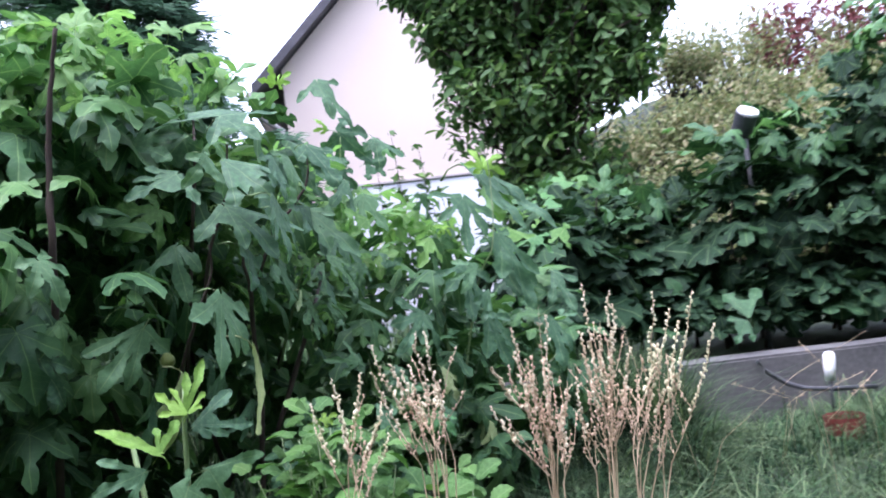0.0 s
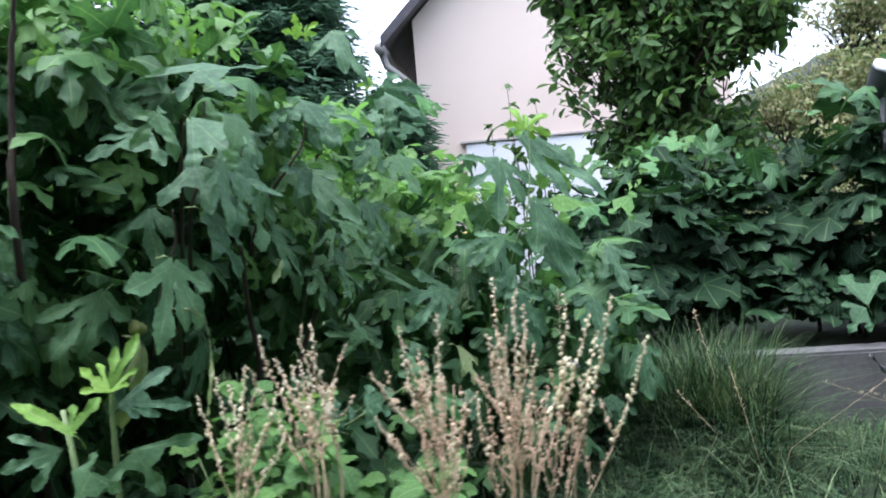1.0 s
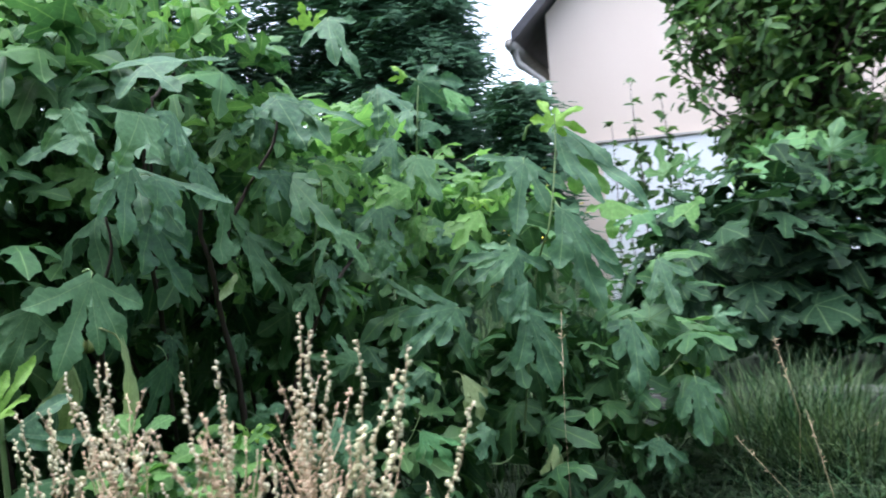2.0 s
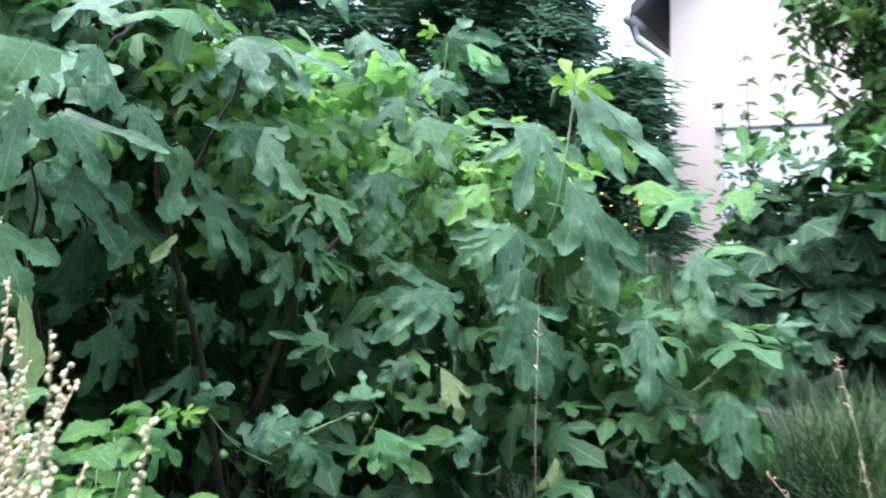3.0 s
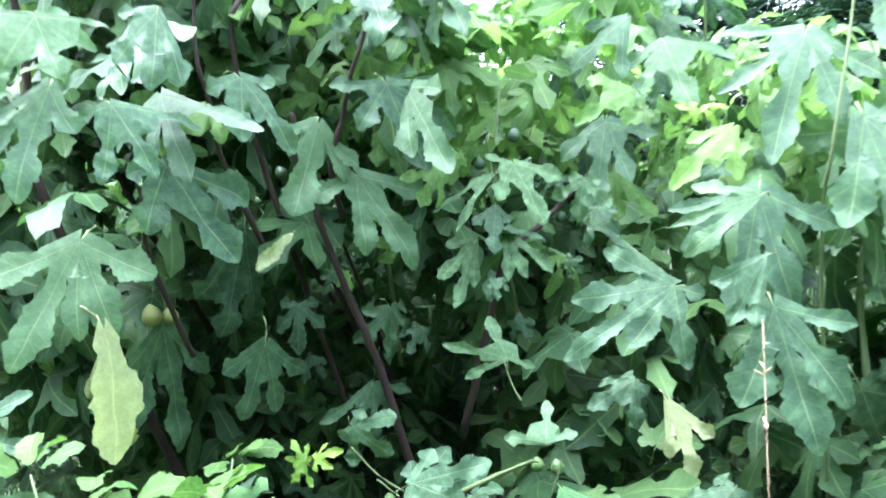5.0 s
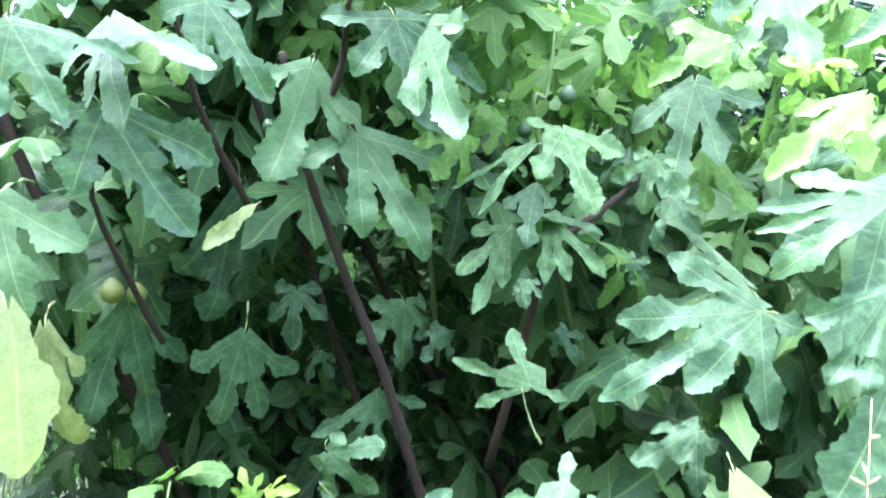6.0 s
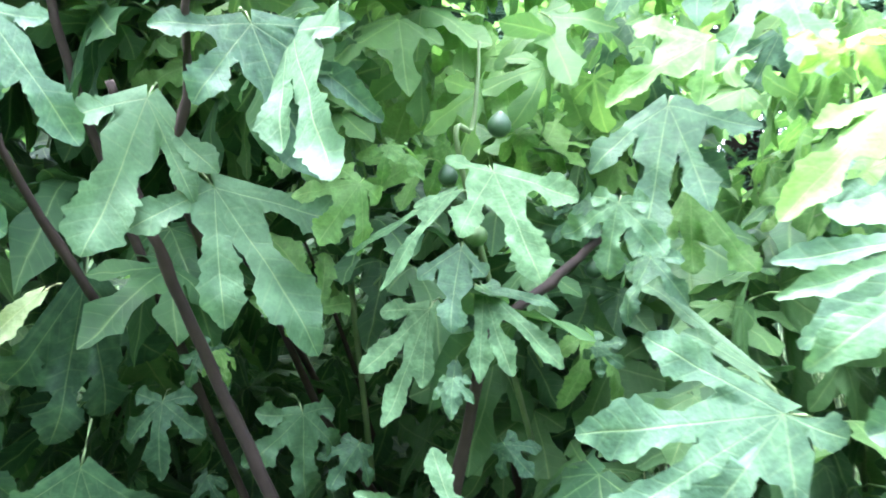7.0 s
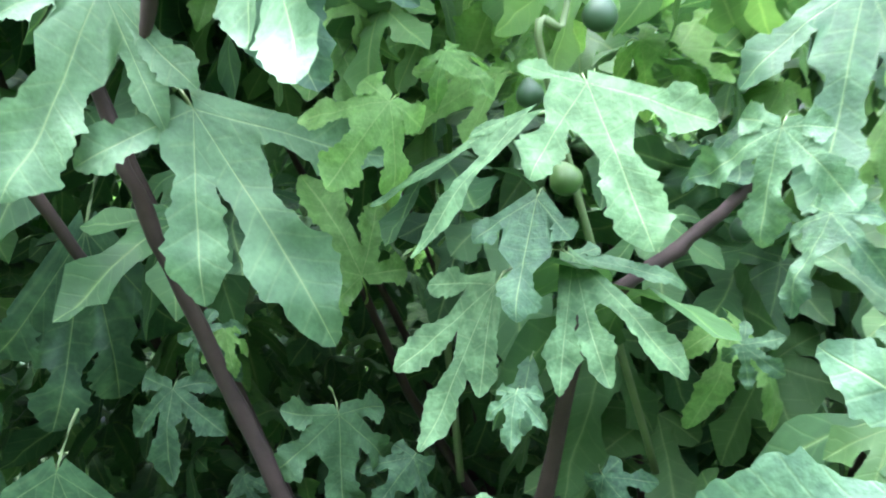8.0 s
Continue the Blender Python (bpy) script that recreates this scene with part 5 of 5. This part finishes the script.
# ---- dried weeds ----
def dried_weed(root, fork, tips, side, seed, capsule, label):
    """Straw stalks that rise from one root, fan out above the fork and carry beads of seed capsules, with husks and side shoots below."""
    r = random.Random(seed)
    w = tagged(new("dried_weed"), label, "weed", "dried weeds")
    base = Vector((root[0], root[1], ground_z(*root)))
    w.location = base

    def bead(bm, p, g):
        b = r.uniform(0, 6.28)
        m = Matrix.Translation(p + Vector((math.cos(b), math.sin(b), 0.6)) * (g * 1.2)) @ Euler((r.uniform(-0.8, 0.8), r.uniform(-0.8, 0.8), b)).to_matrix().to_4x4() @ Matrix.Diagonal((g, g * r.uniform(0.7, 0.95), g * r.uniform(1.1, 1.6), 1))
        bmesh.ops.create_icosphere(bm, subdivisions=1, radius=1.0, matrix=m)

    def along(pts, q):
        i = min(len(pts) - 2, int(q * (len(pts) - 1)))
        return pts[i].lerp(pts[i + 1], q * (len(pts) - 1) - i)

    def beads(stalk, pts, start, run):
        top, low = bmesh.new(), bmesh.new()
        q = start
        while q < 1.0:
            pale = q > 0.72 + r.uniform(-0.08, 0.08)
            bead(top if pale else low, along(pts, q), (r.uniform(0.0027, 0.0039) * (1.15 - 0.4 * max(0.0, q - 0.75) / 0.25)) if pale else r.uniform(0.0017, 0.0028))
            q += (r.uniform(0.009, 0.016) if pale else r.uniform(0.006, 0.013)) / run
        part("seed_head", top, capsule, stalk)["kind"] = "stuff"
        part("dry_husk", low, HUSK, stalk, "dry pinkish tan husks")["kind"] = "stuff"

    for tip in tips:
        top = Vector(tip)
        mid = Vector(fork) + Vector((r.gauss(0, 0.014) + 0.1 * (top.x - fork[0]), r.gauss(0, 0.025), r.uniform(-0.08, 0.03)))
        foot = base + Vector((r.gauss(0, 0.02), r.gauss(0, 0.02), 0))
        out = Vector((top.x - mid.x, top.y - mid.y, 0))
        pts = []
        for i in range(15):
            q = i / 14
            s = (q - 0.45) / 0.55
            p = foot.lerp(mid, q / 0.45) if s < 0 else mid.lerp(top, s) + out * (0.3 * s * (1 - s))
            pts.append(p + Vector((r.gauss(0, 0.002), r.gauss(0, 0.002), 0)) - base)
        run = (top - foot).length
        V, F = [], []
        tube(V, F, pts, [0.0019 - 0.0001 * i for i in range(15)], 5)
        st = raw("stalk", V, F, STRAW, w)
        beads(st, pts, r.uniform(0.5, 0.66), run)
        for _ in range(side):
            q = r.uniform(0.45, 0.72)
            p = along(pts, q)
            ln = r.uniform(0.05, 0.14)
            e = p + Vector((r.gauss(0, 0.3), r.gauss(0, 0.3), 1)).normalized() * ln
            twig = curve_pts(p, e, (0.008 * r.uniform(-1, 1), 0, -0.006), 6, 0.002, r)
            V, F = [], []
            tube(V, F, twig, [0.0011 - 0.0001 * i for i in range(6)], 4)
            sh = raw("side_shoot", V, F, STRAW, w)
            bm = bmesh.new()
            for k in range(int(ln / 0.0095)):
                bead(bm, along(twig, r.uniform(0.15, 1.0)), r.uniform(0.0016, 0.0026))
            part("dry_husk", bm, HUSK, sh, "dry pinkish tan husks")["kind"] = "stuff"


dried_weed((0.133, 1.800), (0.174, 1.800, 0.833), [(0.117, 1.788, 1.084), (0.186, 1.773, 1.106), (0.070, 1.767, 1.016), (0.146, 1.841, 1.016), (0.177, 1.808, 1.020), (0.222, 1.819, 0.957), (0.060, 1.805, 0.939), (0.199, 1.788, 0.925)], 5, 41, SEED, "dried upright weed stalks beaded with tan seed capsules")
dried_weed((0.244, 1.800), (0.274, 1.800, 0.831), [(0.271, 1.839, 1.154), (0.315, 1.790, 1.133), (0.323, 1.809, 1.109), (0.257, 1.836, 1.056), (0.340, 1.773, 1.026), (0.284, 1.802, 1.060), (0.235, 1.808, 0.972)], 5, 46, SEED, "dense dried weed with tan seed capsules")
dried_weed((0.301, 1.790), (0.334, 1.790, 0.832), [(0.396, 1.767, 1.126), (0.428, 1.789, 1.087), (0.466, 1.748, 1.121), (0.440, 1.774, 1.063), (0.518, 1.802, 1.048), (0.413, 1.741, 0.987), (0.391, 1.768, 1.024)], 3, 45, SEED_GREEN, "dried weed stalks leaning out over the grass")
dried_weed((-0.089, 1.861), (-0.052, 1.861, 0.876), [(-0.164, 1.873, 1.074), (-0.162, 1.819, 1.029), (-0.069, 1.841, 1.097), (-0.050, 1.836, 1.096), (-0.110, 1.882, 1.020), (-0.086, 1.877, 1.030), (-0.037, 1.895, 0.985), (-0.034, 1.824, 0.989), (-0.126, 1.854, 1.036)], 2, 42, SEED, "dried brown weed with clustered seed stalks")
dried_weed((-0.270, 1.900), (-0.237, 1.900, 0.802), [(-0.247, 1.854, 1.023), (-0.248, 1.920, 0.981), (-0.190, 1.864, 1.023), (-0.300, 1.896, 0.972), (-0.153, 1.917, 0.967), (-0.150, 1.929, 0.883), (-0.169, 1.895, 0.912)], 1, 43, SEED_GREEN, "straw green weed stalks beaded with seed capsules")

# ---- young fig and low weeds ----
def sapling():
    f = tagged(new("fig_sapling"), "young fig shoot with bright yellow-green top leaves", "bush")
    f.location = (-0.62, 2.25, ground_z(-0.62, 2.25))
    home = f.location.copy()
    sapling_leaves(f, home)
    for ends in ([(-0.68, 2.3, 0.1), (-0.66, 2.19, 0.7), (-0.645, 2.17, 0.9), (-0.635, 2.17, 1.0)], [(-0.7, 2.28, 0.1), (-0.76, 2.2, 0.7), (-0.78, 2.19, 0.9)]):
        V, F = [], []
        tube(V, F, [Vector(q) - home for q in ends], [0.009 - 0.0015 * i for i in range(len(ends))], 7)
        raw("stem", V, F, STEM, f)


sapling()


def leafy_weed(x, y, height, seed, stems, size):
    """A soft green weed: stems with paired ovate leaves."""
    r = random.Random(seed)
    w = tagged(new("leafy_weed"), "low green weed with soft ovate leaves", "weed", "leafy weeds")
    w.location = (x, y, ground_z(x, y))
    for _ in range(stems):
        a, lean = r.uniform(0, 6.28), r.uniform(0.03, 0.22)
        h = height * r.uniform(0.7, 1.05)
        pts = curve_pts((0, 0, 0), (lean * math.cos(a), lean * math.sin(a), h), (0, 0, 0.03), 7, 0.006, r)
        V, F = [], []
        tube(V, F, pts, [0.004 - 0.0004 * i for i in range(7)], 5)
        raw("stem", V, F, STEM, w)
        for i in range(2, 7):
            for q in range(3 if i < 6 else 4):
                b = r.uniform(0, 6.28)
                o = Vector((math.cos(b), math.sin(b), r.uniform(-0.3, 0.9)))
                ob = new("leaf", WEED_LEAVES[r.randrange(len(WEED_LEAVES))])
                ob.parent = w
                ob.matrix_basis = facing(pts[i] + o * 0.02, o, Vector((r.gauss(0, 0.35), r.gauss(-0.3, 0.35), 0.9)) + o * -0.3, size * r.uniform(0.6, 1.1) * (1.1 - 0.06 * i))


WEED_LEAVES = [leaf_mesh("leaf", q, WEED) for q in OVATE]
for i, (x, y, h, n) in enumerate(((-0.18, 2.12, 0.58, 6), (-0.02, 2.25, 0.56, 6), (0.12, 2.2, 0.5, 5), (0.3, 2.2, 0.42, 4), (-0.32, 2.05, 0.56, 5), (-0.34, 2.33, 0.84, 9), (-0.42, 2.42, 0.72, 7), (-0.28, 2.26, 0.75, 6), (-0.2, 2.55, 0.55, 5), (0.45, 2.1, 0.45, 4), (-0.5, 2.3, 0.5, 5), (-0.05, 2.6, 0.5, 4))):
    leafy_weed(x, y, 0.92 * h, 300 + i, n, 0.1)


def tall_weeds():
    """Dark slender weeds that stand before the house."""
    for i, (x, y, h) in enumerate(((-0.22, 7.02, 2.17), (-0.07, 7.06, 2.06), (-0.46, 7.00, 1.90), (0.02, 7.11, 1.79), (-0.18, 7.07, 1.83), (0.15, 7.14, 1.71), (-0.34, 7.05, 1.63))):
        r = random.Random(400 + i)
        w = tagged(new("tall_weed"), "slender dark weed with small leaves before the house", "weed", "tall weeds before the house")
        w.location = (x, y, ground_z(x, y))
        pts = curve_pts((0, 0, 0), (r.uniform(-0.1, 0.1), 0, h - ground_z(x, y)), (0.03, 0, 0), 8, 0.01, r)
        V, F = [], []
        tube(V, F, pts, [0.0065 - 0.0006 * k for k in range(8)], 5)
        raw("stem", V, F, BARK, w)
        spots = []
        for n in range(60):
            q = 1.0 - 0.75 * ((n // 4) / 15) ** 0.8
            q = min(1.0, max(0.2, q + r.gauss(0, 0.008)))
            k = min(6, int(q * 7))
            b = r.uniform(0, 6.28)
            o = Vector((math.cos(b), math.sin(b), 0.4))
            spots.append((pts[k].lerp(pts[k + 1], q * 7 - k) + o * r.uniform(0.03, 0.12) * (1.35 - q), o.normalized()))
        crown_leaves("foliage", spots, r, 0.074, TREE, w)


tall_weeds()


def flowers():
    r = random.Random(77)
    w = tagged(new("wildflowers"), "small yellow wildflowers behind the fig bush", "flowers", kind="stuff")
    V, F, V2, F2 = [], [], [], []
    for _ in range(130):
        x, y = r.uniform(-1.9, -0.3), r.uniform(4.6, 6.4)
        z = ground_z(x, y) + r.uniform(0.75, 1.1)
        b = len(V)
        V.append((x, y, z))
        for k in range(6):
            V.append((x + 0.011 * math.cos(k * 1.05), y + 0.011 * math.sin(k * 1.05), z + r.uniform(-0.006, 0.008)))
        F += [(b, b + 1 + k, b + 1 + (k + 1) % 6) for k in range(6)]
        tube(V2, F2, [(x + r.uniform(-0.06, 0.06), y, ground_z(x, y)), (x, y, z - 0.004)], [0.0012, 0.0008], 3)
    m = plain_material("yellow_petals", (0.55, 0.42, 0.03), (0.75, 0.6, 0.06), 30, 0.7)
    raw("petals", V, F, m, w)
    raw("stems", V2, F2, GRASS, w)


flowers()


# ---- small things ----
def spotlight():
    s = tagged(new("spotlight"), "black garden spotlight with white front tilted up", "lamp")
    s.location = (1.74, 5.06, ground_z(1.74, 5.06))
    top = Vector((0, 0, 1.74 - s.location.z))
    V, F = [], []
    tube(V, F, [(0, 0, 0), tuple(top - Vector((0, 0, 0.08)))], [0.014, 0.014], 8)
    raw("pole", V, F, BLACK, s)
    head = Matrix.Translation(top) @ Euler((radians(34), radians(14), 0)).to_matrix().to_4x4() @ Matrix.Scale(0.72, 4)
    bm = bmesh.new()
    bmesh.ops.create_cone(bm, cap_ends=True, segments=28, radius1=0.075, radius2=0.088, depth=0.22)
    bmesh.ops.bevel(bm, geom=[e for e in bm.edges if abs(e.verts[0].co.z - e.verts[1].co.z) < 0.01], offset=0.008, segments=2, affect="EDGES")
    part("housing", bm, BLACK, s).matrix_basis = head
    bm = bmesh.new()
    bmesh.ops.create_cone(bm, cap_ends=True, segments=28, radius1=0.08, radius2=0.078, depth=0.02)
    part("front_glass", bm, WHITE, s, "white round front glass").matrix_basis = head @ Matrix.Translation((0, 0, 0.113))


spotlight()


def basin():
    b = tagged(new("basin"), "red plastic basin lying in the grass", "basin")
    b.location = (1.72, 4.15, ground_z(1.72, 4.15) + 0.005)
    bm = bmesh.new()
    bmesh.ops.create_cone(bm, cap_ends=True, segments=32, radius1=0.065, radius2=0.09, depth=0.1, matrix=Matrix.Translation((0, 0, 0.05)))
    top = max(bm.faces, key=lambda f: f.calc_center_median().z)
    bmesh.ops.inset_region(bm, faces=[top], thickness=0.008)
    bmesh.ops.translate(bm, verts=top.verts, vec=(0, 0, -0.08))
    part("bowl", bm, RED, b)


basin()


def path_light():
    p = tagged(new("path_light"), "small white garden light on a spike", "lamp")
    p.location = (1.76, 4.35, ground_z(1.76, 4.35))
    V, F = [], []
    tube(V, F, [(0, 0, 0), (0, 0, 0.25)], [0.008, 0.008], 6)
    raw("spike", V, F, BLACK, p)
    V, F = [], []
    tube(V, F, [(0, 0, 0.22), (0.003, 0, 0.28), (0.006, 0, 0.34), (0.007, 0, 0.355)], [0.022, 0.028, 0.028, 0.018], 14)
    raw("shade", V, F, WHITE, p, "white shade")


path_light()


def hose():
    V, F = [], []
    tube(V, F, [(1.48, 4.53, 0.53), (1.52, 4.5, 0.47), (1.6, 4.47, 0.41), (1.68, 4.45, 0.38), (1.8, 4.42, 0.37), (2.0, 4.4, 0.36)], [0.012] * 6, 8)
    tagged(raw("hose", V, F, BLACK), "black garden hose hanging over the concrete wall", "hose")


hose()


def straw(ends, thick, ears, seed):
    r = random.Random(seed)
    g = tagged(new("grass_stalk"), "long dry straw-coloured grass stalk", "grass stalk", "dry grass stalks")
    g.location = ends[0]
    V, F = [], []
    home = Vector(ends[0])
    tube(V, F, [Vector(q) - home for q in ends], [thick * (1 - 0.2 * i) for i in range(len(ends))], 5)
    raw("stalk", V, F, STRAW, g)
    if ears:
        V, F = [], []
        a, b = Vector(ends[-2]) - home, Vector(ends[-1]) - home
        for _ in range(ears):
            p = a.lerp(b, r.uniform(0.35, 1.0))
            d = Vector((r.uniform(-1, 1), r.uniform(-1, 1), r.uniform(-0.2, 1))).normalized()
            tube(V, F, [p, p + d * 0.008, p + d * 0.015], [0.0008, 0.0017, 0.0003], 4)
        raw("ear", V, F, STRAW, g)["kind"] = "stuff"


straw([(0.85, 3.4, 0.14), (0.97, 3.46, 0.42), (1.29, 3.52, 0.62), (1.6, 3.56, 0.75)], 0.0010, 0, 1)
straw([(0.6, 3.6, 0.16), (0.75, 3.55, 0.45), (0.62, 3.5, 0.62)], 0.0011, 6, 2)
straw([(0.28, 3.0, 0.13), (0.283, 2.98, 0.75), (0.294, 2.98, 1.04)], 0.0007, 7, 3)
straw([(0.75, 3.9, 0.18), (0.78, 3.88, 0.6), (0.72, 3.86, 0.85)], 0.0011, 10, 4)
for k in range(9):
    q = random.Random(500 + k)
    x, y = q.uniform(0.7, 2.0), q.uniform(3.2, 4.3)
    straw([(x, y, ground_z(x, y)), (x + q.uniform(-0.1, 0.1), y, 0.45), (x + q.uniform(-0.3, 0.3), y, q.uniform(0.45, 0.7))], 0.0011, 8, 600 + k)


# ---- far right ----
def red_shrub():
    r = random.Random(91)
    s = tagged(new("red_shrub"), "dark red-leaved shrub on the slope", "shrub")
    s.location = (4.7, 10.6, ground_z(4.7, 10.6) - 0.9)
    V, F = [], []
    for _ in range(14):
        e = Vector((r.uniform(-0.7, 0.7), r.uniform(-0.4, 0.4), r.uniform(1.6, 2.4)))
        tube(V, F, curve_pts((e.x * 0.2, 0, 0), e, (0, 0, 0.1), 5, 0.04, r), [0.02, 0.016, 0.012, 0.008, 0.004], 5)
    raw("twig_mass", V, F, BARK, s)["kind"] = "stuff"
    spots = []
    for _ in range(1500):
        d = Vector((r.gauss(0, 1), r.gauss(0, 1), r.gauss(0, 1))).normalized()
        spots.append((Vector((d.x * 0.8, d.y * 0.5, 1.7 + d.z * 0.75)) * r.uniform(0.75, 1.05), d))
    m = leaf_material("red_leaf", [(0.0, (0.06, 0.018, 0.02)), (1.0, (0.16, 0.04, 0.045))], (0.2, 0.1, 0.1), island=True, veins=False)
    crown_leaves("foliage", spots, r, 0.09, m, s)


red_shrub()


# ---- made-up tall hedges: close the garden behind the camera, block low sky light ----
def sky_block_hedge(lo, hi):
    bm = bmesh.new()
    box(bm, lo, hi)
    bmesh.ops.subdivide_edges(bm, edges=bm.edges[:], cuts=18, use_grid_fill=True)
    for v in bm.verts:
        v.co += Vector((noise.noise(v.co * 0.9), noise.noise(v.co * 0.9 + Vector((9, 0, 0))), 0.7 * noise.noise(v.co * 0.9 + Vector((0, 9, 0))))) * 0.35
    m = plain_material("clipped_hedge", (0.014, 0.036, 0.014), (0.045, 0.095, 0.03), 9, 0.8, 1.0, 0.08, 40)
    tagged(part("sky_block_hedge", bm, m), "added tall dark green hedge that closes the garden and blocks low sky light", "hedge", kind="structure")


sky_block_hedge((-8.0, -5.2, -0.2), (8.0, -3.4, 7.6))
sky_block_hedge((6.6, -3.6, -0.2), (8.0, 6.0, 4.6))
sky_block_hedge((-9.4, -3.6, -0.2), (-8.0, 8.0, 4.6))
